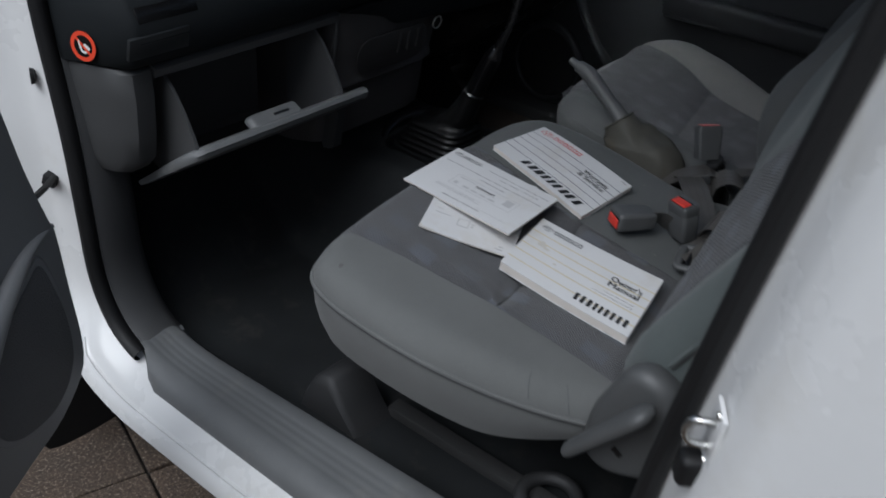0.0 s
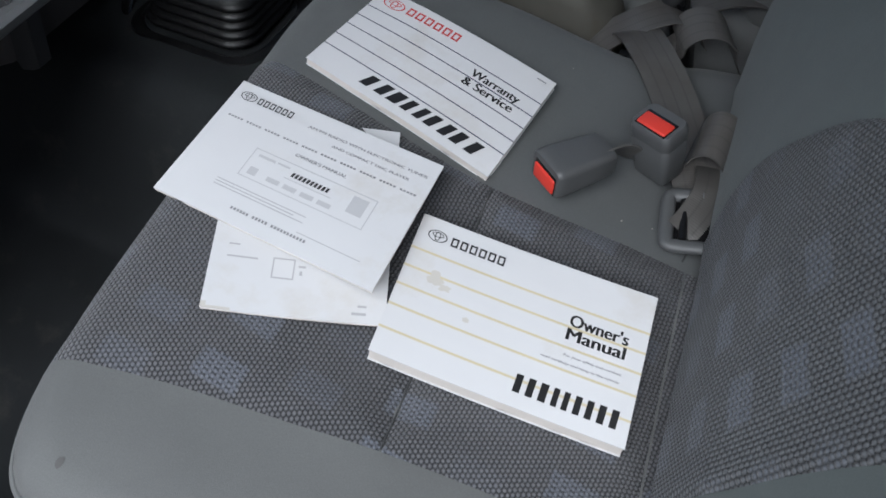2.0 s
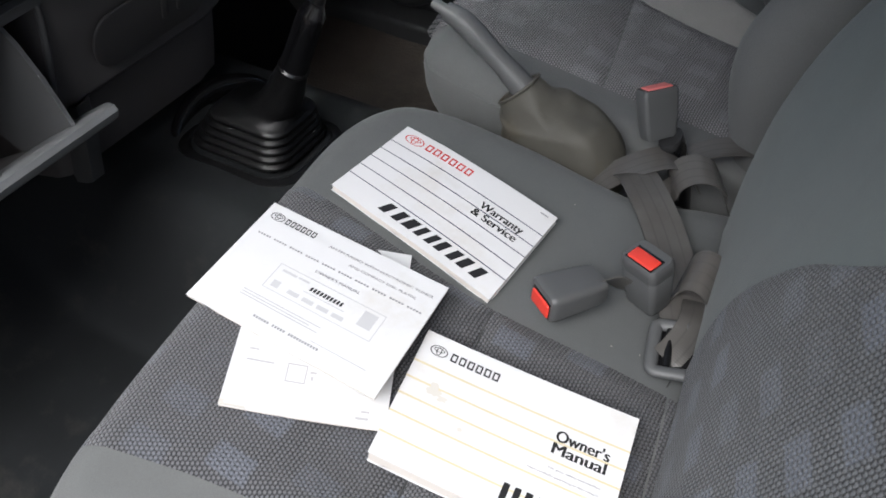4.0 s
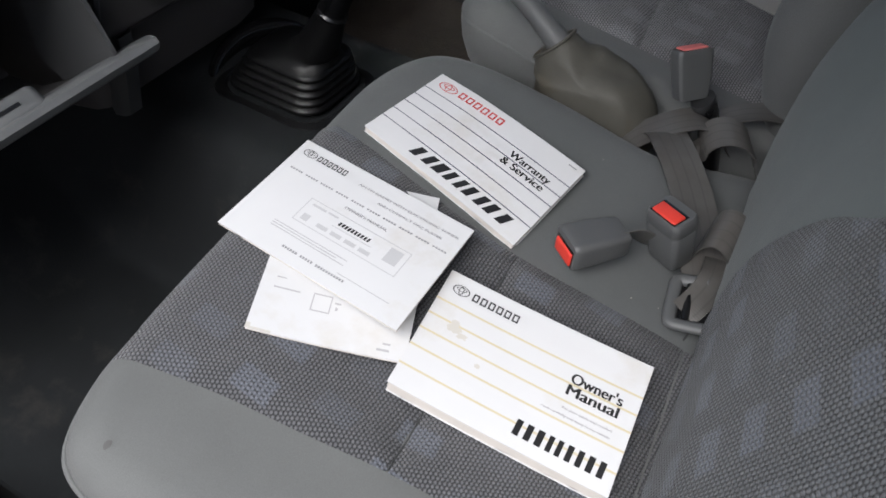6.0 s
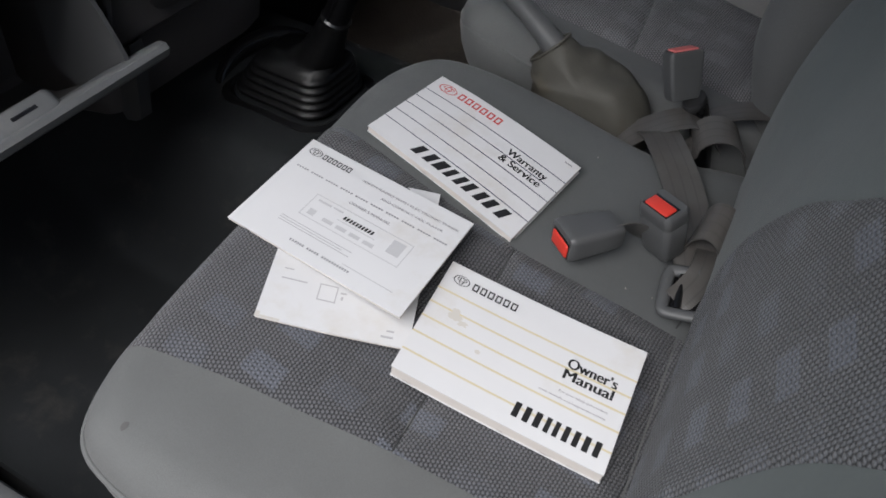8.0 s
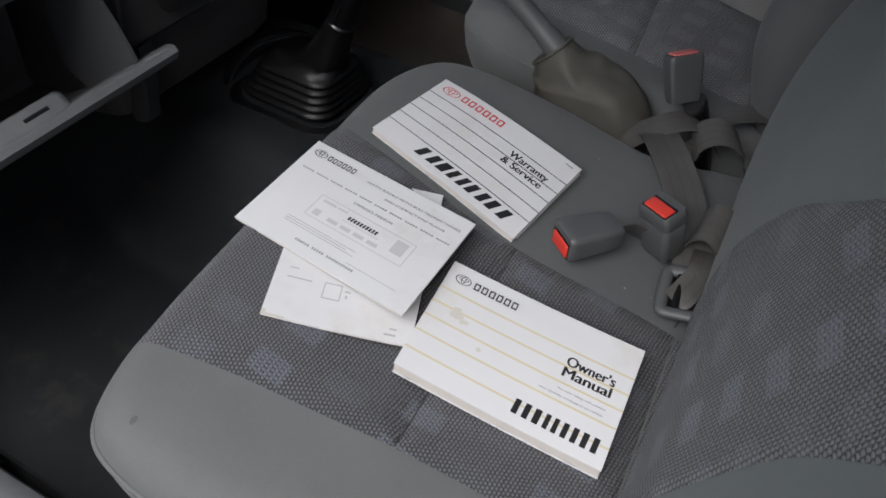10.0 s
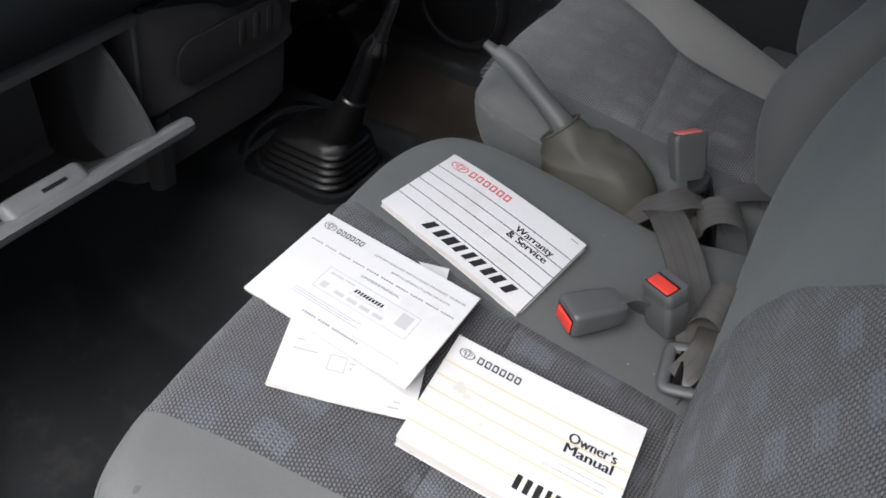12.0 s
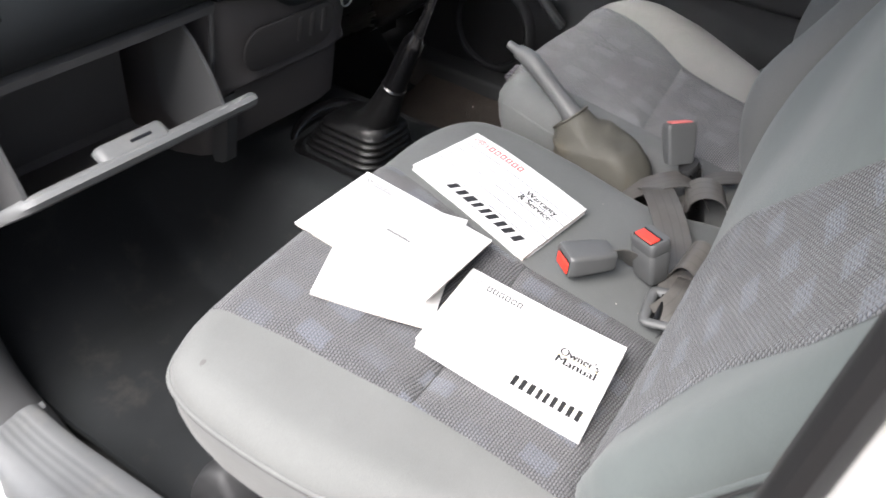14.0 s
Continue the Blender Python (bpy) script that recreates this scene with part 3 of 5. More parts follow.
# weatherstrips round both openings
STRIP = [(0.001 + 0.0115 * math.cos(a), 0.588 + 0.014 * math.sin(a)) for a in (2 * math.pi * k / 10 for k in range(10))]
for side in (left, right):
    ob = part("weatherstrip", sweep_opening(STRIP, side, lambda x, z: not (-0.958 < x < -0.12 and z < 0.5), True), RUBBER)
    tagged(ob, "black rubber weatherstrip round a door opening", "weatherstrip", "door seals")
LIP = [(-0.006, 0.600), (-0.010, 0.612), (-0.008, 0.640), (0.0, 0.668), (0.02, 0.690), (0.06, 0.70)]
def kick_profile(x, z):
    s = max(0.0, min(1.0, (x + 0.985) / 0.05)) if z < 0.6 else 0.0
    return [(d + 0.016 * s * s * (3 - 2 * s), y) for d, y in LIP]


ob = part("pillar_trim", sweep_opening(kick_profile, left, lambda x, z: x < -0.925 and z < 1.06), TRIM)
tagged(ob, "grey plastic kick panel trim beside the footwell", "trim panel", "pillar trims")
LIP_B = [(-0.006, 0.600), (-0.008, 0.612), (0.0, 0.66), (0.04, 0.69), (0.10, 0.70)]
for side in (left, right):
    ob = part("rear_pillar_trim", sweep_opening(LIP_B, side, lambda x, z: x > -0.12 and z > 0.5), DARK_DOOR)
    tagged(ob, "dark grey plastic trim on the rear door pillar", "trim panel", "pillar trims")


def scuff_plate(side):
    prof = [(0.566, 0.402), (0.570, 0.414), (0.578, 0.424), (0.588, 0.4300), (0.596, 0.4325)]
    for k in range(5):
        y = 0.602 + k * 0.0145
        prof += [(y, 0.43345), (y + 0.0013, 0.43365), (y + 0.0075, 0.43365), (y + 0.0088, 0.43345)]
    prof += [(0.680, 0.4325), (0.690, 0.427), (0.697, 0.414), (0.701, 0.39), (0.704, 0.372)]
    rows = []
    xs = [-0.990, -0.984, -0.975, -0.96, -0.94, -0.915] + [-0.88 + 0.04 * i for i in range(20)] + [-0.085]
    for x in xs:
        k = max(0.0, min(1.0, (x + 0.99) / 0.075))
        k = k * k * (3 - 2 * k)
        e = 0.0 if x > -0.975 else (-0.975 - x) / 0.015 * 0.006
        rise = table([(-0.99, 0.017), (-0.968, 0.009), (-0.93, 0.003), (-0.88, 0.0)])(x)
        rows.append([(x, side(max(y, 0.598 - 0.032 * k) if y < 0.6 else 0.6 + (y - 0.6) * (0.78 + 0.55 * (x + 0.99))), max(z, 0.425 * (1 - k)) + 0.0035 * (1 - k) - e + rise) for y, z in prof])
    bm = grid_mesh(rows)
    return bm


tagged(part("scuff_plate", scuff_plate(left), SILL, angle=30), "ribbed grey plastic scuff plate on the door sill", "sill plate")

# ---- striker, plug and check strap on the left opening ----
striker = thing("door_striker", "steel door striker loop with black bumper on the pillar", "door striker")
STRIKER = pose(-0.0225, 0.5275, 0.924, 0, 8, -54.7)
part("plate", box(-0.014, 0.016, -0.0035, 0.001, -0.034, 0.032, 0.0012, STRIKER), PAINT, striker)
loop = tube([STRIKER @ Vector(p) for p in ((0.002, 0.0, 0.015), (0.001, -0.012, 0.0155), (-0.001, -0.021, 0.013), (-0.002, -0.0245, 0.001), (-0.001, -0.021, -0.011), (0.001, -0.012, -0.0135), (0.002, 0.0, -0.013))], 0.0034, 44, 10)
part("loop", loop, CHROME, striker)
for z in (0.027, -0.029):
    screw = bmesh.new()
    bmesh.ops.create_cone(screw, cap_ends=True, segments=14, radius1=0.0045, radius2=0.0036, depth=0.003, matrix=STRIKER @ pose(0.004, -0.0045, z, 90, 0, 0))
    part("screw", screw, CHROME, striker)
part("bumper", box(-0.0125, 0.0125, -0.016, 0.010, -0.018, 0.018, 0.0085, pose(-0.033, 0.5300, 0.878, 0, 8, -54.7), seg=4), RUBBER, striker)
plug = bmesh.new()
bmesh.ops.create_cone(plug, cap_ends=True, segments=24, radius1=0.013, radius2=0.011, depth=0.006, matrix=pose(-1.156, 0.579, 0.872, 0, 90, 60))
tagged(part("grommet", plug, RUBBER), "black rubber grommet in the white door pillar", "grommet")
# ---- open left door ----
DOOR = pose(-0.88, 0.45, 0, 0, 0, -68)


def slab(outline, y0, y1, m, bevel=0.006, n=90):
    line = smooth_line([(a, 0, c) for a, c in outline], n, True)
    cx = sum(p.x for p in line) / n
    cz = sum(p.z for p in line) / n
    rows = []
    for y, k in ((y0, bevel), (y0 + bevel, 0.0), (y1 - bevel, 0.0), (y1 - bevel * 0.3, bevel * 0.4), (y1, bevel)):
        rows.append([m @ Vector((p.x + (cx - p.x) / max(1e-6, math.hypot(cx - p.x, cz - p.z)) * k, y, p.z + (cz - p.z) / max(1e-6, math.hypot(cx - p.x, cz - p.z)) * k)) for p in line])
    return grid_mesh(rows, close_v=True, cap=True)


door = thing("car_door", "open white pickup door with grey plastic inner panel", "car door")
DOOR_OUT = [(0.10, 1.06), (0.075, 1.008), (0.048, 0.89), (0.024, 0.81), (0.015, 0.786), (0.007, 0.688), (0.0, 0.593), (0.012, 0.545), (0.065, 0.503), (0.13, 0.482), (0.25, 0.45), (0.5, 0.42), (0.85, 0.41), (0.95, 0.43), (0.99, 0.5), (1.0, 0.8), (1.01, 1.05), (0.96, 1.08), (0.5, 1.08)]
part("shell", slab([(0.09 + (a + 0.015) * 0.9, 0.75 + (c - 0.75) * 0.9) for a, c in DOOR_OUT], -0.085, -0.02, DOOR, 0.010, 160), PAINT, door, "white painted outer shell")
INNER = [(0.3 + (a - 0.3) * 0.998, 0.7 + (c - 0.7) * 0.998) for a, c in DOOR_OUT]
part("inner_panel", slab(INNER, -0.03, 0.0, DOOR, 0.010, 160), DOOR_TRIM, door, "dark grey moulded inner panel")
GRILLE = [(0.060, 0.772), (0.040, 0.72), (0.027, 0.666), (0.024, 0.61), (0.034, 0.572), (0.06, 0.542), (0.101, 0.527), (0.164, 0.537), (0.20, 0.575), (0.205, 0.63), (0.175, 0.69), (0.130, 0.730), (0.086, 0.762)]
part("speaker_rim", slab(GRILLE, -0.01, 0.004, DOOR, 0.003, 90), DOOR_TRIM, door)
GR2 = [(0.11 + (a - 0.11) * 0.90, 0.64 + (c - 0.64) * 0.92) for a, c in GRILLE]
part("speaker_grille", slab(GR2, -0.01, 0.0065, DOOR, 0.003, 90), DOOR_GRILLE, door, "finely perforated dark speaker grille")
arm = tube([DOOR @ Vector(p) for p in ((0.020, -0.006, 0.793), (0.050, -0.002, 0.793), (0.085, 0.004, 0.786), (0.125, 0.010, 0.766), (0.165, 0.014, 0.735), (0.205, 0.018, 0.695), (0.240, 0.018, 0.63), (0.255, 0.018, 0.54))], [0.004, 0.008, 0.012, 0.015, 0.018, 0.020, 0.020, 0.018], 40, 14)
part("pocket_ridge", arm, DOOR_TRIM, door, "smooth grey ridge of the door pocket")
part("armrest", box(0.26, 0.80, -0.01, 0.06, 0.78, 0.86, 0.03, DOOR, seg=4), DOOR_TRIM, door)


part("check_strap", tube([(-1.158, 0.590, 0.700), (-1.11, 0.545, 0.713), (-1.05, 0.495, 0.738), (-0.97, 0.458, 0.785), (-0.93, 0.43, 0.80)], 0.0045, 24, 8, 1.3), RUBBER, door, "black door check strap")
part("strap_bracket", box(-0.011, 0.011, -0.011, 0.011, -0.010, 0.010, 0.003, pose(-1.154, 0.579, 0.698, 0, 20, 30)), RUBBER, door)


# ---- right door, closed ----
rdoor = thing("car_door", "closed driver's door with dark grey inner panel", "car door")
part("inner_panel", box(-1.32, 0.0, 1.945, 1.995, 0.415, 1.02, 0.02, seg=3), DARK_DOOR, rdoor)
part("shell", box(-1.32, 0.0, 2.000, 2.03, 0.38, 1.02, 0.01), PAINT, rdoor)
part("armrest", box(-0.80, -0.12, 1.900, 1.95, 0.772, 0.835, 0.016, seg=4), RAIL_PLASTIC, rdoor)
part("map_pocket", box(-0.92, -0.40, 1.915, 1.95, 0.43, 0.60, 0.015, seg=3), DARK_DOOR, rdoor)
spk = bmesh.new()
SPEAKER = pose(-1.104, 1.944, 0.560, 90, 0, 0)
bmesh.ops.create_cone(spk, cap_ends=True, segments=48, radius1=0.088, radius2=0.086, depth=0.010, matrix=SPEAKER @ pose(0, 0, 0.004))
part("speaker_grille", spk, plain("black_speaker_mesh", (0.012, 0.012, 0.013), 0.8, grain=500.0, relief=0.8, dist=0.002), rdoor, "fine black speaker mesh")
rim_rows = [[SPEAKER @ Vector((r * math.cos(a), r * math.sin(a), h)) for r, h in ((0.088, 0.0), (0.089, 0.012), (0.094, 0.016), (0.102, 0.014), (0.108, 0.006), (0.110, 0.0))] for a in (2 * math.pi * k / 56 for k in range(56))]
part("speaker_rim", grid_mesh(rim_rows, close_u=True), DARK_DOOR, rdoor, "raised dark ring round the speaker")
part("pane", box(-1.0, 0.0, 1.968, 1.972, 1.02, 1.62), GLASS, rdoor)
part("pull_bar", tube([(-1.03, 1.93, 0.755), (-0.985, 1.905, 0.71), (-0.945, 1.90, 0.66), (-0.92, 1.92, 0.62)], 0.012, 24, 10), TRIM_DARK, rdoor)


# ---- dashboard ----
def dash_sweep(profile, stations, cap=True):
    """profile: (x, z) points; stations: (y, shift in x toward the front, scale of z)."""
    rows = [[(x - dx, y, z) for x, z in profile] for y, dx in stations]
    return grid_mesh(rows, close_v=True, cap=cap)


dash = thing("dashboard", "charcoal dashboard over grey lower panels", "dashboard")
UPPER = [(-1.40, 0.907), (-1.02, 0.907), (-0.998, 0.911), (-0.985, 0.925), (-0.975, 0.955), (-0.978, 0.985), (-1.0, 1.02), (-1.05, 1.05), (-1.15, 1.068), (-1.30, 1.07), (-1.40, 1.05)]
part("upper_pad", dash_sweep(UPPER, [(0.600, 0.13), (0.601, 0.100), (0.622, 0.050), (0.643, 0.006), (0.652, 0.0), (0.9, 0.0), (1.2, 0.0), (1.5, -0.01), (1.9, 0.0), (1.935, 0.03)]), DASH, dash, "charcoal grained upper pad")
LOWL = [(-1.34, 0.906), (-1.012, 0.906), (-1.003, 0.900), (-1.0, 0.86), (-1.004, 0.80), (-1.012, 0.755), (-1.035, 0.730), (-1.09, 0.718), (-1.30, 0.71), (-1.34, 0.73)]
part("left_panel", dash_sweep(LOWL, [(0.604, 0.14), (0.605, 0.11), (0.618, 0.060), (0.634, 0.018), (0.650, 0.0), (0.665, 0.0), (0.684, 0.003), (0.690, 0.012)]), TRIM_DARK, dash)
part("top_rail", dash_sweep([(-1.10, 0.884), (-1.008, 0.884), (-1.0, 0.888), (-0.998, 0.900), (-1.006, 0.906), (-1.10, 0.906)], [(0.686, 0.0), (0.8, 0.0), (0.95, 0.0), (1.075, 0.004)]), TRIM, dash)
LOWR = [(-1.30, 0.906), (-1.020, 0.906), (-1.010, 0.900), (-1.014, 0.86), (-1.024, 0.80), (-1.033, 0.760), (-1.0300, 0.752), (-1.0295, 0.743), (-1.035, 0.736), (-1.046, 0.731), (-1.056, 0.66), (-1.062, 0.63), (-1.12, 0.615), (-1.30, 0.61)]
part("centre_panel", dash_sweep(LOWR, [(1.066, 0.03), (1.070, 0.010), (1.082, 0.0), (1.2, 0.0), (1.33, 0.0), (1.375, 0.012), (1.392, 0.05), (1.396, 0.12)]), plain("grey_centre_panel_plastic", (0.054, 0.050, 0.050), 0.65, var=0.15, grain=800.0, relief=0.4), dash)
part("right_panel", dash_sweep([(-1.40, 0.908), (-1.01, 0.908), (-1.0, 0.86), (-1.04, 0.76), (-1.14, 0.66), (-1.40, 0.60)], [(1.36, 0.10), (1.42, 0.04), (1.55, 0.0), (1.9, 0.0), (1.94, 0.03)]), BLACK, dash)
part("leg_panel", dash_sweep([(-1.034, 0.735), (-1.022, 0.742), (-1.022, 0.70), (-1.034, 0.625), (-1.046, 0.618), (-1.060, 0.65)], [(1.086, 0.012), (1.090, 0.0), (1.110, 0.0), (1.118, 0.01)]), TRIM_DARK, dash)
part("vent_blank", box(-0.004, 0.004, -0.052, 0.052, -0.018, 0.018, 0.003, pose(-0.981, 0.686, 0.948, 0, 14, 0)), plain("vent_plastic", (0.012, 0.014, 0.0155), 0.5, grain=600.0, relief=0.3), dash)
part("vent_upper", box(-0.004, 0.004, -0.052, 0.052, -0.012, 0.012, 0.003, pose(-0.984, 0.705, 0.992, 0, -20, 0)), BLACK, dash)
part("opening_flange", tube([(-1.008, 1.060, 0.897), (-1.008, 1.069, 0.890), (-1.012, 1.072, 0.860), (-1.021, 1.072, 0.805), (-1.031, 1.071, 0.758)], [0.004, 0.0045, 0.0045, 0.0045, 0.0035], 30, 10), TRIM, dash)
# dark fascia reaching down over the centre panel
fascia_edge = table([(1.07, 0.903), (1.095, 0.896), (1.15, 0.882), (1.20, 0.866), (1.222, 0.851), (1.24, 0.846), (1.37, 0.837), (1.46, 0.828), (1.56, 0.825)])
rows = []
for k in range(40):
    y = 1.072 + k * 0.0125
    zb = fascia_edge(y)
    rows.append([(-1.06, y, zb), (-1.010, y, zb), (-1.003, y, zb + 0.003), (-0.999, y, zb + 0.010), (-0.990, y, 0.906), (-1.06, y, 0.912)])
part("centre_fascia", grid_mesh(rows, close_v=True, cap=True), DASH, dash, "charcoal fascia over the centre panel")
# shallow coin tray with three slots; its darker plastic paints the recess's shade


def plate(m, hx, hy, r, h, n=8):
    """A rounded plate with a soft edge, standing on the plane of m."""
    rows = []
    for k, z in ((1.0, 0.0), (1.0, h * 0.6), (0.985, h * 0.9), (0.96, h)):
        ring = []
        for sx, sy, a0 in ((1, 1, 0), (-1, 1, 90), (-1, -1, 180), (1, -1, 270)):
            for q in range(n):
                a = radians(a0 + 90 * q / (n - 1))
                ring.append(m @ Vector(((sx * (hx - r) + r * math.cos(a)) * k, (sy * (hy - r) + r * math.sin(a)) * k, z)))
        rows.append(ring)
    return grid_mesh(rows, close_v=True, cap=True)


PANEL_M = pose(-1.0185, 1.232, 0.797, 0, 98, 0)
# darker than the panel around it, so the raised plate reads as sunken
TRAY = plain("shaded_tray_plastic", (0.034, 0.032, 0.032), 0.6, grain=700.0, relief=0.3)
part("tray", plate(PANEL_M, 0.036, 0.100, 0.033, 0.0030), TRAY, dash)
for k in range(3):
    part("slot", plate(pose(-1.0145, 1.250 + k * 0.027, 0.803, 0, 98, 0), 0.021, 0.0060, 0.0055, 0.0012), TRAY, dash)
SOCKET = pose(-1.0125, 1.3555, 0.8225, 0, 98, 0)
socket_ring = tube([SOCKET @ Vector((0.0125 * math.cos(a), 0.0125 * math.sin(a), 0.002)) for a in (2 * math.pi * k / 16 for k in range(17))], 0.0015, 48, 8, cap=False)
socket = part("socket", socket_ring, CHROME, dash, "bright metal ring of the lighter socket")
core = bmesh.new()
bmesh.ops.create_cone(core, cap_ends=True, segments=24, radius1=0.0118, radius2=0.0118, depth=0.003, matrix=SOCKET)
part("bore", core, BLACK, socket)

# ---- glove box, open ----
glove = thing("glove_box", "open grey plastic glove box hanging down", "glove box")
glove.location = (0.010, -0.008, 0.007)
LID = [(-0.948, 0.7755), (-0.943, 0.770), (-0.946, 0.760), (-0.957, 0.750), (-0.985, 0.732), (-1.03, 0.702), (-1.09, 0.664), (-1.10, 0.672), (-1.05, 0.708), (-1.00, 0.746), (-0.964, 0.7715), (-0.956, 0.7752)]
lid_rows = [[(-1.095 + (x + 1.095) * k, y, 0.668 + (z - 0.668) * k) for x, z in LID] for y, k in ((0.700, 0.62), (0.7015, 0.72), (0.705, 0.82), (0.711, 0.91), (0.719, 0.97), (0.730, 1.0), (0.85, 1.0), (1.0, 1.0), (1.085, 1.0), (1.0865, 0.99))]
# lid takes the paler scuff plate plastic for the light falling on it
part("lid", grid_mesh(lid_rows, close_v=True, cap=True), SILL, glove, "curved grey lid, hinged open", angle=28)


def fin(y0, y1):
    arc = [(-1.065, 0.896), (-1.035, 0.880), (-1.008, 0.856), (-0.985, 0.825), (-0.968, 0.795), (-0.957, 0.772), (-1.00, 0.742), (-1.06, 0.70), (-1.10, 0.72), (-1.10, 0.86)]
    rows = [[(x, y, z) for x, z in arc] for y in (y0, y1)]
    bm = grid_mesh(rows, close_v=True, cap=True)
    return bm


part("side_fin", fin(0.7195, 0.7250), TRIM, glove)
part("side_fin", fin(1.0325, 1.0380), TRIM, glove)
BIN = [(-1.03, 0.722), (-1.10, 0.682), (-1.165, 0.672), (-1.175, 0.68), (-1.175, 0.875), (-1.165, 0.883), (-1.05, 0.883), (-1.05, 0.887), (-1.18, 0.888), (-1.182, 0.66), (-1.10, 0.674), (-1.028, 0.716)]
part("bin", dash_sweep(BIN, [(0.709, 0.0), (0.85, 0.0), (1.026, 0.0)], False), plain("dark_bin_plastic", (0.060, 0.057, 0.056), 0.7, grain=700.0, relief=0.3), glove, "dark empty bin")
LATCH = pose(-0.9655, 0.8855, 0.7745, 0, 28, 0)
latch_rows = []
for hx, hy, dx, h in ((0.0165, 0.055, 0.0, -0.004), (0.0160, 0.0545, 0.0, 0.001), (0.0138, 0.050, -0.001, 0.0055), (0.0120, 0.047, -0.0015, 0.0072), (0.009, 0.043, -0.0015, 0.0078)):
    latch_rows.append([LATCH @ Vector((sx * (hx - 0.007) + 0.007 * math.cos(a) + dx, sy * (hy - 0.007) + 0.007 * math.sin(a), h)) for sx, sy, a0 in ((1, 1, 0), (-1, 1, 90), (-1, -1, 180), (1, -1, 270)) for a in (radians(a0 + 15 * q) for q in range(7))])
# latch in the same paler plastic, the light put into its colour
latch = part("latch", grid_mesh(latch_rows, close_v=True, cap=True), SILL, glove, "grey latch block with a dark slot")
part("slot", box(-0.0024, 0.0024, -0.016, 0.016, 0.0070, 0.0084, 0, LATCH @ pose(-0.0005, 0.0110, 0)), BLACK, latch)

# ---- warning sticker on the end of the dashboard ----
sticker = thing("warning_sticker", "round red airbag warning sticker on the dashboard end", "sticker")
SM = pose(-1.0525, 0.6092, 0.941, 90, 0, 24) @ Matrix.Diagonal((0.62, 0.70, 1.0, 1.0))


def disc(r0, r1, h, seg=36):
    rows = [[(r * math.cos(2 * math.pi * k / seg), r * math.sin(2 * math.pi * k / seg), h) for k in range(seg)] for r in (r0, r1)]
    return grid_mesh(rows, close_v=True)


def lay(bm, m, h=None):
    bmesh.ops.transform(bm, matrix=m, verts=bm.verts)
    return bm


base_disc = bmesh.new()
bmesh.ops.create_cone(base_disc, cap_ends=True, segments=36, radius1=0.033, radius2=0.033, depth=0.0006, matrix=SM)
part("backing", base_disc, BLACK, sticker)
part("ring", lay(disc(0.0235, 0.0325, 0.0008), SM), STICKER_RED, sticker)
part("bar", box(-0.026, 0.026, -0.0028, 0.0028, 0.0007, 0.0010, 0, SM @ pose(0, 0, 0, 0, 0, -45)), STICKER_RED, sticker)
part("seat_mark", lay(tube([(-0.010, 0.012, 0.0008), (-0.007, -0.004, 0.0008), (-0.002, -0.012, 0.0008), (0.008, -0.012, 0.0008)], 0.0028, 16, 6, 0.1), SM), STICKER_WHITE, sticker)
part("bag_mark", lay(tube([(0.002, 0.004, 0.0008), (0.009, 0.000, 0.0008), (0.016, -0.006, 0.0008)], 0.0035, 12, 6, 0.1), SM), STICKER_WHITE, sticker)

# ---- front wheel behind the open door ----
wheel = thing("front_wheel", "black rubber tyre on the brown paving", "wheel")
prof = [(0.20, -0.075), (0.215, -0.095), (0.27, -0.108), (0.31, -0.102), (0.330, -0.085), (0.334, -0.04), (0.334, 0.04), (0.330, 0.085), (0.31, 0.102), (0.27, 0.108), (0.215, 0.095), (0.20, 0.075)]
rows = [[(-1.60 + r * math.sin(a), 0.655 + y, 0.334 + r * math.cos(a)) for r, y in prof] for a in (2 * math.pi * k / 64 for k in range(64))]
part("tyre", grid_mesh(rows, close_u=True, close_v=True), plain("worn_tyre_rubber", (0.012, 0.012, 0.012), 0.85, grain=300.0, relief=0.6, dist=0.002), wheel)
rim = [(0.02, -0.05), (0.08, -0.058), (0.15, -0.045), (0.185, -0.06), (0.2, -0.075), (0.2, 0.075), (0.02, 0.075)]
rows = [[(-1.60 + r * math.sin(a), 0.655 + y, 0.334 + r * math.cos(a)) for r, y in rim] for a in (2 * math.pi * k / 48 for k in range(48))]
part("rim", grid_mesh(rows, close_u=True, close_v=True), CHROME, wheel)


flap = slab([(-0.10, 0.44), (-0.10, 0.14), (-0.085, 0.095), (0.0, 0.085), (0.085, 0.095), (0.10, 0.14), (0.10, 0.44)], -0.004, 0.004, pose(-1.232, 0.610, 0, 0, 0, 90), 0.002, 60)
tagged(part("mud_flap", flap, RUBBER), "black rubber mud flap behind the front wheel", "mud flap")


# ---- passenger seat ----
def clamp01(t):
    t = max(0.0, min(1.0, t))
    return t * t * (3 - 2 * t)


seat_line = table([(-0.76, 0.7405), (-0.70, 0.7420), (-0.66, 0.7385), (-0.61, 0.7315), (-0.47, 0.7065), (-0.36, 0.684), (-0.275, 0.666), (-0.15, 0.640)])


def seat_face(x, y):
    z = seat_line(x)
    z += 0.006 * clamp01((0.79 - y) / 0.08)
    # the thick booklet presses into the pad
    z -= 0.0075 * clamp01((x + 0.56) / 0.06) * clamp01((-0.20 - x) / 0.05) * clamp01((y - 0.80) / 0.05) * clamp01((1.06 - y) / 0.05)
    return z


def flat(a, b, h):
    return Vector((a, b, h))


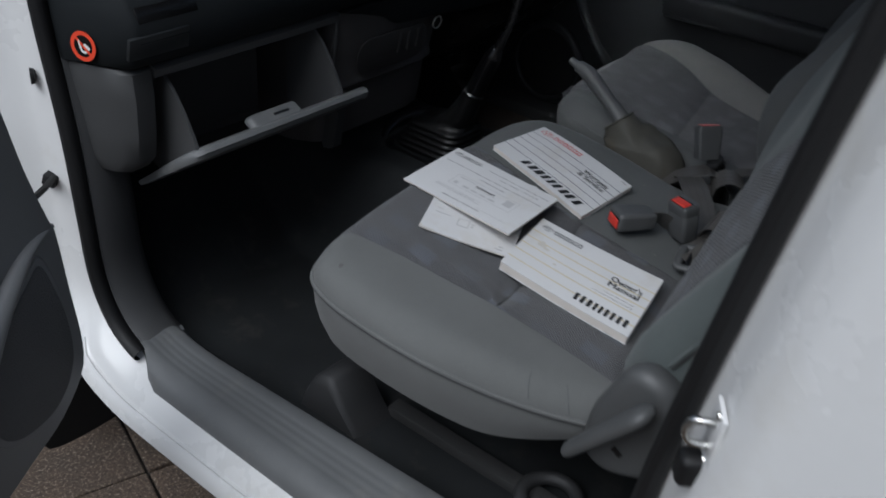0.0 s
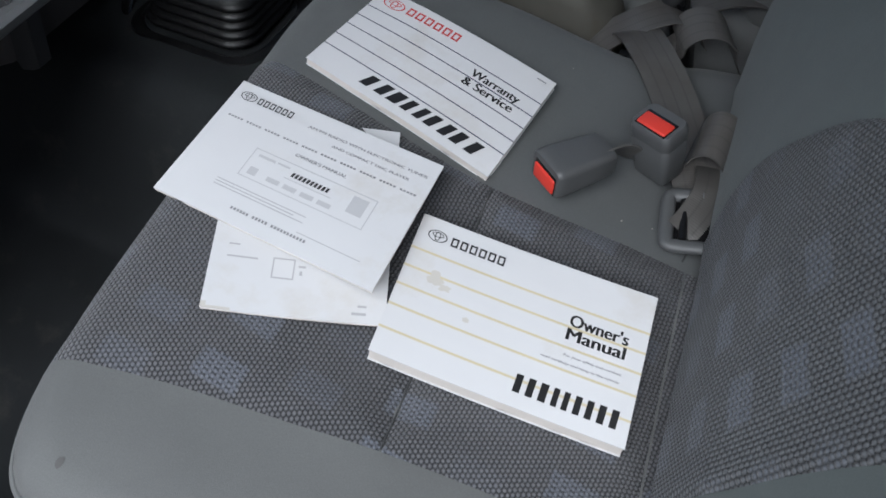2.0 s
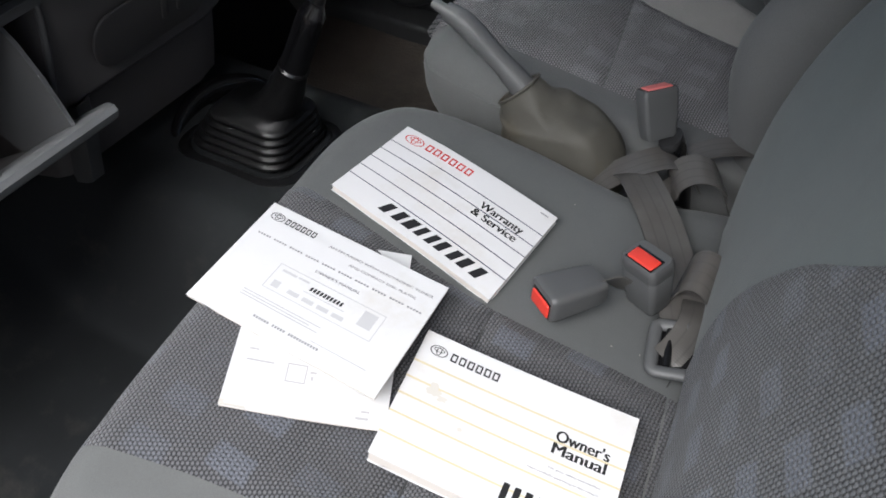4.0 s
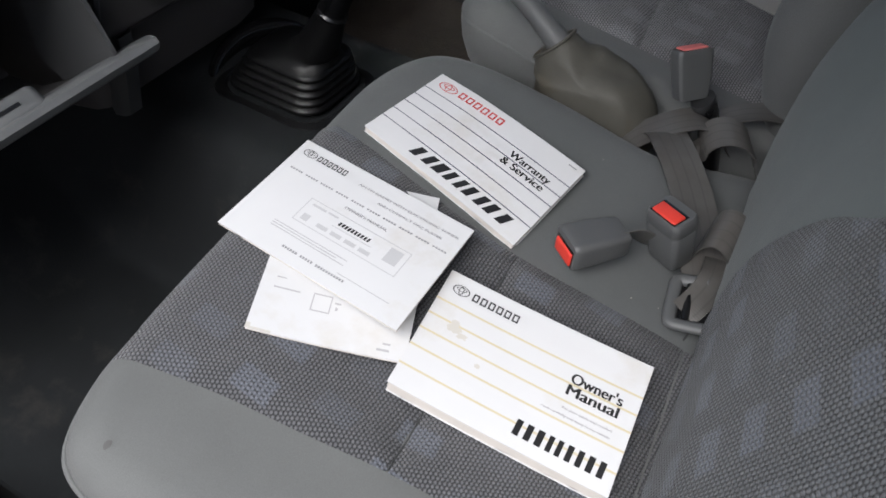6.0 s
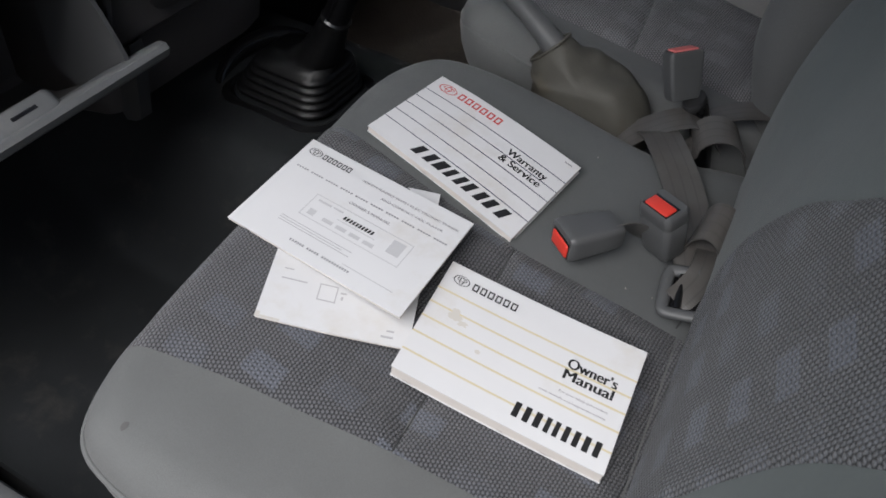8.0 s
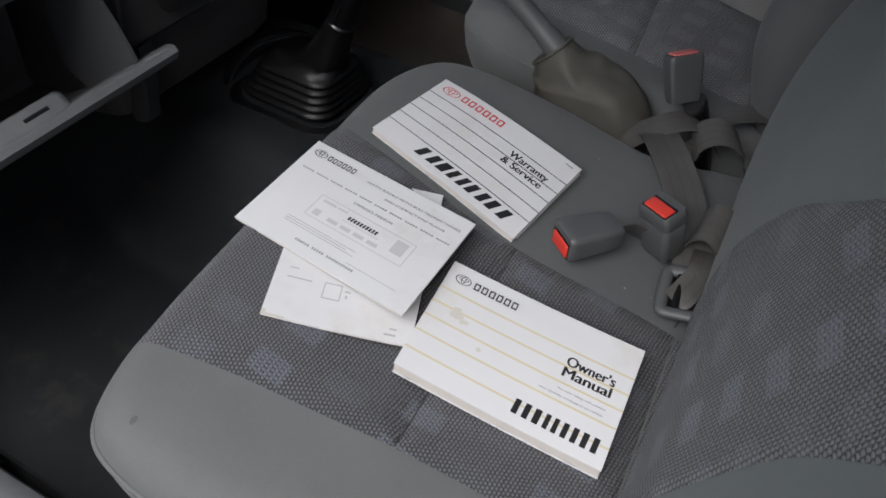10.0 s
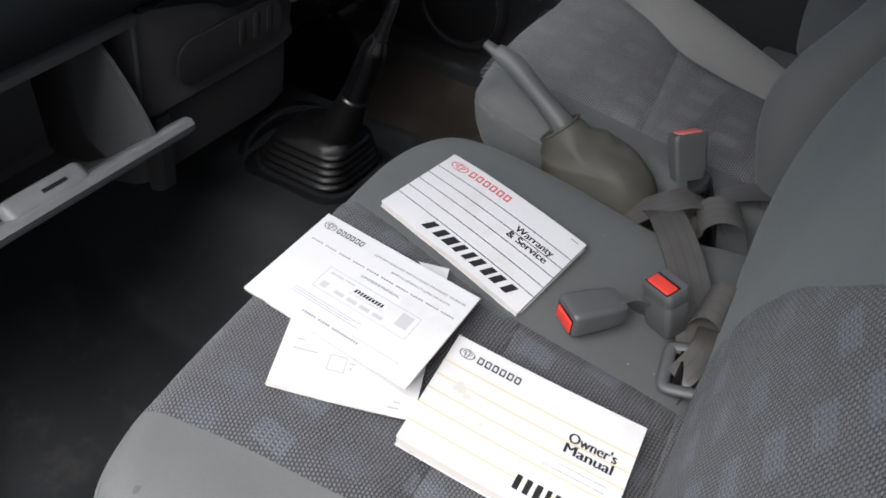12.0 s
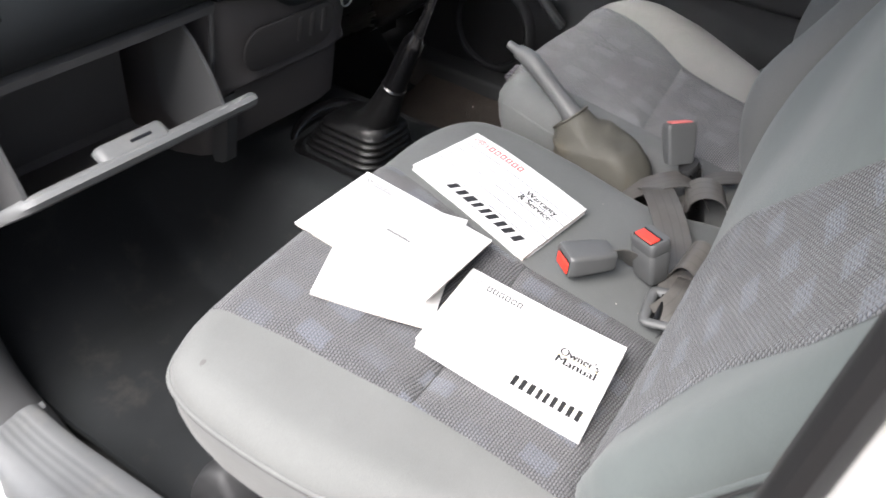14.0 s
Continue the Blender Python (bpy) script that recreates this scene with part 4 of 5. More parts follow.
def under_cut(a, b, h):
    """The cushion's side grows shallower towards the rear."""
    rim = seat_face(a, b) - 0.045
    k = 1.0 - 0.62 * clamp01((a + 0.40) / 0.18)
    return Vector((a, b, h if h > rim else rim - (rim - h) * k))


seat = thing("passenger_seat", "grey cloth double passenger seat with dark knit panels", "car seat", "front seats")
cushion = Cushion([(-0.602, 0.654), (-0.651, 0.671), (-0.680, 0.728), (-0.696, 0.80), (-0.713, 0.93), (-0.735, 1.09), (-0.746, 1.21), (-0.725, 1.285), (-0.67, 1.322), (-0.55, 1.335), (-0.42, 1.338), (-0.35, 1.375), (-0.30, 1.395), (-0.22, 1.40),
                   (-0.165, 1.29), (-0.16, 1.0), (-0.165, 0.875), (-0.205, 0.812), (-0.26, 0.762), (-0.315, 0.724), (-0.375, 0.696), (-0.45, 0.671), (-0.53, 0.657)], seat_face, under_cut, 0.040, 0.092)
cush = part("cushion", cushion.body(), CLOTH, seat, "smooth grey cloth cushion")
near_edge = table([(-0.76, 0.735), (-0.67, 0.752), (-0.58, 0.776), (-0.50, 0.792), (-0.435, 0.806), (-0.336, 0.822), (-0.245, 0.830), (-0.15, 0.832)])
far_edge = table([(-0.76, 1.108), (-0.70, 1.104), (-0.58, 1.086), (-0.47, 1.076), (-0.33, 1.087), (-0.15, 1.095)])
front_of = table([(0.76, -0.680), (0.80, -0.690), (0.93, -0.707), (1.09, -0.731), (1.12, -0.734)])


# cloth away from the door is darker: the light's falloff put into its colour
cush.data.materials.append(CLOTH_SHADED)
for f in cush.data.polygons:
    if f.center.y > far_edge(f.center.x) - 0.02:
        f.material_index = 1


def strip_panel(pad, x0, x1, lo, hi, nx=60, ny=48, proud=0.007, crown=0.002):
    """A panel between x0(y) and x1(y) and the edges lo(x), hi(x)."""
    bm = bmesh.new()
    uvl = bm.loops.layers.uv.new("uv")
    vs, info = [], {}
    for i in range(nx + 1):
        u = i / nx
        row = []
        for j in range(ny + 1):
            v = j / ny
            y = 0.0
            x = -0.5
            for _ in range(4):
                y = lo(x) + (hi(x) - lo(x)) * v
                x = x0(y) + (x1(y) - x0(y)) * u
            rim = min(u * abs(x1(y) - x0(y)), (1 - u) * abs(x1(y) - x0(y)), v * (hi(x) - lo(x)), (1 - v) * (hi(x) - lo(x)))
            k = min(1.0, rim / 0.026)
            lift = 0.0004 + proud * math.sin(k * math.pi / 2) + crown * math.sin(math.pi * u) * math.sin(math.pi * v)
            p = bm.verts.new(pad.place(x, y, pad.height(x, y) + lift))
            info[p] = (y, x)
            row.append(p)
        vs.append(row)
    for i in range(nx):
        for j in range(ny):
            f = bm.faces.new((vs[i][j], vs[i + 1][j], vs[i + 1][j + 1], vs[i][j + 1]))
    for f in bm.faces:
        for lp in f.loops:
            lp[uvl].uv = info[lp.vert]
    bm.normal_update()
    want = pad.place(0, 0, 1) - pad.place(0, 0, 0)
    if sum(f.normal.dot(want) for f in bm.faces) < 0:
        bmesh.ops.reverse_faces(bm, faces=bm.faces)
    return bm


seam_x = table([(0.76, -0.425), (0.86, -0.440), (1.06, -0.463), (1.12, -0.468)])
rear_x = table([(0.76, -0.235), (0.875, -0.251), (1.0, -0.270), (1.116, -0.288)])
back_x = table([(0.7, -0.185), (1.2, -0.205)])
part("front_panel", strip_panel(cushion, lambda y: front_of(y) + 0.001, lambda y: seam_x(y) - 0.001, near_edge, far_edge), KNIT, seat, "dark knit fabric panel with blue-grey patches")
part("rear_panel", strip_panel(cushion, lambda y: seam_x(y) + 0.001, lambda y: rear_x(y) - 0.001, near_edge, far_edge), KNIT, seat, "dark knit fabric panel with blue-grey patches")
part("back_panel", strip_panel(cushion, lambda y: rear_x(y) + 0.001, back_x, near_edge, far_edge, nx=20), KNIT, seat, "dark knit fabric panel with blue-grey patches")
# dark cord painting the soft shade of the valley between two panels
part("cross_seam", cushion.seam([(seam_x(y), y) for y in (0.808, 0.86, 0.93, 1.0, 1.074)], 0.0009, 0.0006), TRIM_DARK, seat, "dark cord for the shade in the seam's valley")
NEAR_RIM = lambda a, b: b < 0.79 and a < -0.235
part("piping", cushion.piping(NEAR_RIM, 0.0030, 0.0004, 0.036), CLOTH, seat)
part("side_seam", cushion.piping(NEAR_RIM, 0.0018, 0.0006, 0.0405), TRIM_DARK, seat, "dark sewn crease")
# gathers drawn as thin cords in the darker copy, for the creases' shade
for line in ([(-0.330, 0.750), (-0.323, 0.735), (-0.316, 0.727)], [(-0.288, 0.772), (-0.276, 0.760), (-0.270, 0.756)]):
    part("gather", cushion.seam(line, 0.0008, -0.0003, 16), CLOTH_SHADED, seat, "short gathered crease in the cloth")
part("bolster_seam", cushion.seam([(-0.29, 1.10), (-0.285, 1.2), (-0.285, 1.325)], 0.0012, -0.0004), TRIM_DARK, seat)
blot = bmesh.new()
ring = []
for k in range(20):
    a = 2 * math.pi * k / 20
    r = 1 + 0.25 * noise.noise((math.cos(a) * 1.3, math.sin(a) * 1.3, 3.0))
    x, y = -0.612 + 0.0028 * r * math.cos(a), 0.6875 + 0.0042 * r * math.sin(a)
    ring.append(blot.verts.new((x, y, cushion.height(x, y) + 0.0004)))
mid = blot.verts.new((-0.612, 0.6875, cushion.height(-0.612, 0.6875) + 0.0005))
for k in range(20):
    blot.faces.new((ring[k], ring[(k + 1) % 20], mid))
part("stain", blot, STAIN, seat, "small dark stain")



def back_place(near, far):
    """A backrest plane given by near and far lines (y, x at the base, rise of x per metre), base height 0.66."""
    nr = Vector((-0.955, 0, 0.296))

    def place(a, b, h):
        k = (a - near[0]) / (far[0] - near[0])
        z = 0.66 + 0.955 * b
        x = (near[1] + near[2] * (z - 0.70)) * (1 - k) + (far[1] + far[2] * (z - 0.70)) * k
        return Vector((x, a, z)) + nr * h

    return place


lumbar = table([(-0.02, -0.012), (0.03, 0.0), (0.10, 0.008), (0.20, 0.010), (0.35, 0.0), (0.72, -0.01)])

far_wing = table([(-0.02, 0.0), (0.05, 0.0), (0.12, 0.007), (0.2, 0.014), (0.28, 0.016), (0.34, 0.010), (0.42, -0.004), (0.55, -0.025), (0.72, -0.045)])


def back_face(y, s):
    """The half next to the door leans back more than the other."""
    w = clamp01((1.08 - y) / 0.25)
    rim = 0.006 * math.exp(-((y - 0.79 + 0.22 * (s - 0.15)) / 0.022) ** 2)
    v = clamp01((y - 1.15) / 0.15)
    return lumbar(s) * (1 - w) + v * far_wing(s) + w * (0.008 - 0.18 * max(0.0, s - 0.12)) + rim


rest = Cushion([(0.868, 0.0), (0.795, 0.028), (0.760, 0.10), (0.743, 0.19), (0.721, 0.29), (0.700, 0.38), (0.683, 0.48), (0.674, 0.58), (0.69, 0.66), (0.77, 0.70), (1.0, 0.71), (1.25, 0.70), (1.33, 0.66), (1.352, 0.5),
                (1.355, 0.2), (1.35, 0.05), (1.31, 0.0), (1.05, 0.0)], back_face, back_place((0.85, -0.232, 0.31), (1.34, -0.309, 0.27)), 0.040, 0.085)
part("backrest", rest.body(), CLOTH_BACK, seat, "smooth cloth backrest in a dimmed teal-grey tone")
part("backrest_panel", rest.panel(table([(0.0, 0.858), (0.12, 0.836), (0.2, 0.830), (0.27, 0.818), (0.34, 0.787), (0.4, 0.757), (0.5, 0.728), (0.64, 0.715)]), table([(0.0, 1.10), (0.10, 1.118), (0.146, 1.11), (0.218, 1.076), (0.264, 1.05), (0.308, 1.015), (0.382, 0.965), (0.5, 0.90), (0.64, 0.85)]), 0.03, 0.64, na=36, nb=60), KNIT_BACK, seat, "dark knit fabric panel with blue-grey patches")

BACK_RIM = lambda a, b: a < 0.79 and 0.13 < b < 0.66
part("piping", rest.piping(BACK_RIM, 0.0028, 0.0004, 0.036), CLOTH_BACK, seat)
part("side_seam", rest.piping(BACK_RIM, 0.0017, 0.0006, 0.0403), TRIM_DARK, seat, "dark sewn crease")

seat_base = bmesh.new()
box(-0.58, -0.14, 0.98, 1.28, 0.40, 0.625, 0.02, bm=seat_base)
part("base", seat_base, RAIL_PLASTIC, seat, "black steel seat base")
rail = grid_mesh([[(x + (1 - k) * 0.004, y, 0.385 + (z - 0.385) * k) for x, z in ((-0.738, 0.385), (-0.728, 0.425), (-0.712, 0.458), (-0.697, 0.470), (-0.678, 0.474), (-0.666, 0.468), (-0.642, 0.430), (-0.610, 0.385))] for y, k in ((0.722, 0.80), (0.727, 0.94), (0.735, 1.0), (0.795, 1.0), (0.806, 0.9))], close_v=True, cap=True)
part("rail_cover", rail, RAIL_PLASTIC, seat, "dark grey plastic rail cover")
part("slide_rail", box(-0.62, -0.18, 0.805, 0.835, 0.384, 0.404, 0.004), UNDER, seat, "dark steel slide rail")
# recliner cover and lever
cover = Cushion([(-0.238, 0.630), (-0.231, 0.69), (-0.214, 0.732), (-0.201, 0.764), (-0.186, 0.783), (-0.162, 0.788), (-0.132, 0.772), (-0.108, 0.73), (-0.108, 0.68), (-0.130, 0.645), (-0.165, 0.628), (-0.205, 0.616)], lambda a, b: 0.006 - 4.0 * (a + 0.17) ** 2 - 0.5 * (b - 0.70) ** 2,
                lambda a, b, h: Vector((a, 0.716 - h, b)), 0.016, 0.040, 90)
RECLINER = plain("grey_recliner_plastic", (0.064, 0.066, 0.067), 0.5, var=0.08, grain=900.0, relief=0.3)
part("recliner_cover", cover.body(), RECLINER, seat, "grey plastic recliner cover")
lever_bm = tube([(-0.232, 0.689, 0.650), (-0.207, 0.685, 0.684), (-0.178, 0.682, 0.722), (-0.155, 0.682, 0.752), (-0.137, 0.684, 0.775)], [(0.016 + 0.007 * k / 39) * math.sqrt(max(0.03, 1 - max(0.0, (k - 33) / 6.2, (3 - k) / 3.2) ** 2)) for k in range(40)], 100, 20, 0.6)
part("recliner_lever", lever_bm, RECLINER, seat, "grey plastic recliner lever")
part("slot", box(-0.007, 0.007, -0.0015, 0.0015, -0.004, 0.004, 0.001, pose(-0.178, 0.7100, 0.668, 0, 30, 0)), BLACK, seat, "small dark slot in the recliner cover")

ring_cover = tube([(-0.307 + 0.042 * math.cos(a), 0.815 + 0.042 * math.sin(a), 0.412) for a in (2 * math.pi * k / 16 for k in range(17))], 0.011, 60, 12, cap=False)
tagged(part("floor_ring", ring_cover, RAIL_PLASTIC), "dark grey plastic ring on the floor under the seat", "floor trim")

# ---- driver's seat ----


def drive_face(x, y):
    z = 0.695 - 0.12 * (x + 0.55)
    z -= 0.35 * max(0.0, -0.72 - x) ** 1.5
    z += 0.022 * clamp01((y - 1.72 - 0.25 * min(0.0, -0.55 - x)) / 0.10) + 0.012 * clamp01((1.50 - y) / 0.07)
    return z


dseat = thing("driver_seat", "grey cloth driver's seat with brightened knit panels", "car seat", "front seats")
dseat.location = (0.0, 0.025, -0.006)
dcush = Cushion([(-0.727, 1.405), (-0.772, 1.44), (-0.80, 1.52), (-0.818, 1.65), (-0.812, 1.78), (-0.79, 1.86), (-0.745, 1.900), (-0.70, 1.912), (-0.65, 1.903), (-0.60, 1.890), (-0.53, 1.858), (-0.46, 1.824), (-0.40, 1.796), (-0.30, 1.76), (-0.24, 1.70), (-0.24, 1.5),
                 (-0.28, 1.42), (-0.45, 1.403), (-0.62, 1.40)], drive_face, flat, 0.045, 0.075)
part("cushion", dcush.body(), CLOTH, dseat, "smooth grey cloth cushion")
d_near = table([(-0.82, 1.50), (-0.6, 1.495), (-0.3, 1.49)])
d_far = table([(-0.82, 1.80), (-0.76, 1.792), (-0.7, 1.783), (-0.64, 1.764), (-0.57, 1.730), (-0.5, 1.713), (-0.43, 1.703), (-0.3, 1.69)])
d_rim = table([(-0.82, 1.885), (-0.74, 1.895), (-0.70, 1.905), (-0.65, 1.896), (-0.60, 1.883), (-0.53, 1.851), (-0.46, 1.817), (-0.40, 1.789), (-0.30, 1.753)])
d_seam = table([(1.49, -0.530), (1.60, -0.552), (1.75, -0.583)])
# driver's panels and outer bolster carry the window's light in their colour
part("front_panel", strip_panel(dcush, lambda y: -0.812 if y > 1.55 else -0.812 + (1.55 - y) * 0.2, lambda y: d_seam(y) - 0.001, d_near, d_far), KNIT_LIT, dseat, "brightened knit fabric panel with pale patches")
part("rear_panel", strip_panel(dcush, lambda y: d_seam(y) + 0.001, lambda y: -0.30, d_near, d_far), KNIT_LIT, dseat, "brightened knit fabric panel with pale patches")
part("outer_bolster", strip_panel(dcush, lambda y: -0.795 + max(0.0, y - 1.80) * 0.5, lambda y: -0.29, lambda x: d_far(x) + 0.002, d_rim, proud=0.0025), CLOTH_LIT, dseat, "beige-grey cloth bolster, window light in its colour")
part("piping", dcush.seam([(-0.795, 1.50), (-0.765, 1.435), (-0.72, 1.408), (-0.60, 1.402), (-0.45, 1.405)], 0.0028, -0.006), CLOTH, dseat)
d_lumbar = table([(-0.02, -0.012), (0.03, 0.0), (0.12, 0.010), (0.22, 0.010), (0.35, 0.0), (0.72, -0.01)])


wing = table([(-0.02, 0.024), (0.04, 0.042), (0.10, 0.062), (0.17, 0.072), (0.22, 0.066), (0.26, 0.055), (0.32, 0.042), (0.40, 0.028), (0.7, 0.01)])
outer_wing = table([(-0.02, 0.062), (0.04, 0.080), (0.10, 0.086), (0.19, 0.082), (0.30, 0.066), (0.45, 0.045), (0.7, 0.02)])


def dback_face(y, s):
    return d_lumbar(s) + wing(s) * clamp01((1.53 - y) / 0.08) + outer_wing(s) * clamp01((y - 1.77) / 0.08)


drest = Cushion([(1.46, 0.0), (1.43, 0.06), (1.415, 0.2), (1.415, 0.45), (1.43, 0.62), (1.49, 0.69), (1.65, 0.70), (1.81, 0.69), (1.87, 0.62), (1.885, 0.45), (1.885, 0.2), (1.87, 0.06), (1.84, 0.0), (1.65, -0.01)],
                dback_face, back_place((1.45, -0.318, 0.27), (1.85, -0.358, 0.27)), 0.045, 0.085)
part("backrest", drest.body(), CLOTH, dseat, "smooth grey cloth backrest")
part("backrest_panel", drest.panel(lambda b: 1.51, lambda b: 1.79, 0.02, 0.64, na=30, nb=50), KNIT_LIT, dseat, "brightened knit fabric panel with pale patches")
part("base", box(-0.70, -0.24, 1.46, 1.78, 0.40, 0.62, 0.02), UNDER, dseat)
part("side_shield", box(-0.485, -0.28, 1.80, 1.890, 0.64, 0.674, 0.006, seg=3), GRIP, dseat, "grey plastic side shield")
mat_bm = floor_sheet(-1.24, -0.62, 1.545, 1.879, 0.012, 30, 20, 0.004)
tagged(part("floor_mat", mat_bm, MAT), "worn brown mat in the driver's footwell", "floor mat")

# ---- gear lever ----
gear = thing("gear_lever", "black gear lever with ribbed rubber boot", "gear lever")


def rounded(cx, cy, hx, hy, r, z, n=10, tilt=0.0, rot=0.0):
    pts = []
    for sx, sy, a0 in ((1, 1, 0), (-1, 1, 90), (-1, -1, 180), (1, -1, 270)):
        for k in range(n):
            a = radians(a0 + 90 * k / (n - 1))
            x, y = sx * (hx - r) + r * math.cos(a), sy * (hy - r) + r * math.sin(a)
            x, y = x * math.cos(rot) - y * math.sin(rot), x * math.sin(rot) + y * math.cos(rot)
            pts.append((cx + x, cy + y, z + tilt * x))
    return pts


rows = []
bx, by = -0.940, 1.302
for k in range(5):
    z0 = 0.596 + k * 0.0118
    s = 1 - 0.055 * k
    sh = 0.004 * k
    for dz, ds in ((0.0, 0.93), (0.002, 0.985), (0.005, 1.0), (0.008, 0.985), (0.0105, 0.93)):
        rows.append(rounded(bx + sh, by - 0.001 * k, 0.081 * s * ds, 0.066 * s * ds, 0.034 * s, z0 + dz))
for cx, cy, hx, hy, z, tl in ((-0.920, 1.297, 0.058, 0.044, 0.657, 0.0), (-0.905, 1.295, 0.040, 0.034, 0.663, 0.0), (-0.893, 1.293, 0.0335, 0.031, 0.672, -0.1), (-0.884, 1.292, 0.0285, 0.028, 0.684, -0.2), (-0.871, 1.291, 0.0230, 0.0230, 0.708, -0.3), (-0.857, 1.290, 0.0185, 0.0185, 0.738, -0.35)):
    rows.append(rounded(cx, cy, hx, hy, min(hx, hy) * 0.98, z, tilt=tl))
part("boot", grid_mesh(rows, close_v=True, cap=True), BOOT, gear, "black rubber bellows boot", angle=60)
part("collar", tube([(-0.8580, 1.290, 0.7345), (-0.8540, 1.290, 0.7440)], [0.0180, 0.0206, 0.0208, 0.0180], 10, 28), BLACK, gear)
part("sleeve", tube([(-0.856, 1.290, 0.740), (-0.834, 1.290, 0.790), (-0.811, 1.290, 0.842)], [0.0185, 0.0185, 0.0182, 0.0180, 0.0178, 0.0168, 0.0095], 30, 24), SLEEVE, gear, "glossy black sleeve")
part("rod", tube([(-0.812, 1.290, 0.838), (-0.792, 1.290, 0.884), (-0.780, 1.290, 0.930), (-0.772, 1.290, 0.985)], [0.0100, 0.0072, 0.0068, 0.0070, 0.010, 0.016], 30, 16), BLACK, gear)
frame_rows = [rounded(bx, by, hx, hy, 0.04, z) for hx, hy, z in ((0.084, 0.066, 0.588), (0.090, 0.072, 0.594), (0.099, 0.081, 0.592), (0.104, 0.086, 0.575))]
part("base_frame", grid_mesh(frame_rows, close_v=True), BOOT, gear)
hump = tube([(-1.022, 1.228, 0.572), (-1.056, 1.262, 0.588), (-1.068, 1.315, 0.600), (-1.056, 1.362, 0.604), (-1.026, 1.398, 0.598), (-0.985, 1.424, 0.572)], [0.005, 0.009, 0.014, 0.017, 0.014, 0.006], 44, 16)
tagged(part("console_rim", hump, SLEEVE), "black plastic rim in front of the gear boot", "console trim")

# ---- handbrake ----
hand = thing("handbrake", "grey plastic handbrake lever with stained vinyl boot", "handbrake")
hand.location = (-0.002, 0.010, -0.002)
part("grip", tube([(-0.691, 1.375, 0.820), (-0.666, 1.375, 0.811), (-0.635, 1.375, 0.788), (-0.597, 1.375, 0.758), (-0.578, 1.375, 0.742)], [0.0110, 0.0142, 0.0146, 0.0136, 0.0134, 0.0152, 0.017], 44, 18), GRIP, hand, "smooth grey plastic grip")
part("button", tube([(-0.7085, 1.375, 0.8265), (-0.688, 1.375, 0.8185)], [0.0062, 0.0072, 0.0072], 8, 16), GRIP, hand, "grey release button")
HB = [(-0.588, 0.745, 0.0190, 0.0225, 1.0), (-0.578, 0.738, 0.029, 0.029, 0.72), (-0.559, 0.728, 0.047, 0.035, 0.30), (-0.540, 0.719, 0.066, 0.041, 0.12), (-0.527, 0.702, 0.075, 0.042, 0.03), (-0.524, 0.678, 0.079, 0.044, 0.0), (-0.524, 0.640, 0.081, 0.044, 0.0)]
curves = [table([(k, row[c]) for k, row in enumerate(HB)]) for c in range(5)]
rows = []
for k in range(31):
    cx, cz, hx, hy, tl = [c(k / 5) for c in curves]
    rows.append([(x, y, z + min(1.0, k / 8) * (0.008 * noise.noise((x * 22 + 3.1, y * 30, z * 14)) + 0.0025 * noise.noise((x * 50 + y * 25, y * 45, z * 40)) - 0.005 * math.exp(-((x + 0.545 + (y - 1.372) * 0.5) / 0.014) ** 2))) for x, y, z in rounded(cx, 1.372, hx, hy, min(hx, hy) * 0.9, cz, tilt=tl)])
part("boot", grid_mesh(rows, close_v=True, cap=True), VINYL, hand, "stained grey vinyl boot")
hem = [Vector(p) for p in rounded(-0.588, 1.372, 0.0200, 0.0235, 0.0178, 0.7455, tilt=1.0)]
part("boot_hem", tube(hem + [hem[0]], 0.0021, 80, 8), VINYL, hand, "rolled hem of the vinyl boot")
console = box(-0.72, -0.36, 1.343, 1.397, 0.57, 0.645, 0.012)
tagged(part("centre_console", console, TRIM_DARK), "dark grey console between the seats", "console")

# ---- seat belt buckles and straps ----


def buckle(m, w, d, h, red, label, press=0.55, ridge=0.0):
    """An upright buckle: w wide (local x), d deep (y), h high, base at the origin."""
    th = thing("seat_belt_buckle", label, "belt buckle", "seat belt buckles")
    rows = []
    for z, k in ((0.0, 0.78), (0.004, 0.86), (h * 0.35, 0.93), (h * 0.72, 0.985 + ridge), (h * 0.735, 0.985 - ridge), (h * 0.75, 0.99), (h - 0.006, 1.0), (h - 0.002, 0.965), (h, 0.90)):
        rows.append([m @ Vector(p) for p in rounded(0, 0, w / 2 * k, d / 2 * k, d * 0.22 * k, z)])
    y0, y1 = -d * 0.40, d * (press - 0.42)
    part("body", grid_mesh(rows, close_v=True, cap=True), BUCKLE, th)
    part("mouth", box(-w * 0.375, w * 0.375, y0 - 0.0006, y1 + d * 0.10, h - 0.004, h + 0.0004, 0.0003, m), BLACK, th)
    tip = box(-w * 0.35, w * 0.35, y0 + 0.0006, y1, h - 0.004, h + 0.0024, 0.0018, m, seg=3)
    part("button", tip, red, th, "red release button")
    return th


B1 = Matrix.Translation((-0.386, 1.146, 0.7215)) @ (Vector((-0.037, -0.052, 0.004)).to_track_quat("Z", "Y").to_matrix().to_4x4())
buckle(B1, 0.043, 0.031, 0.064, RED, "grey seat belt buckle with red button lying on the seat")
B2 = Matrix.Translation((-0.341, 1.176, 0.692)) @ pose(0, 0, 0, 8, -4, -24)
buckle(B2, 0.045, 0.033, 0.064, RED, "grey seat belt buckle with red button standing up", 0.50, 0.012)
B3Z = Vector((-0.27, 0.24, 0.93)).normalized()
B3Y = B3Z.cross(Vector((0.60, 0.80, 0.0))).normalized()
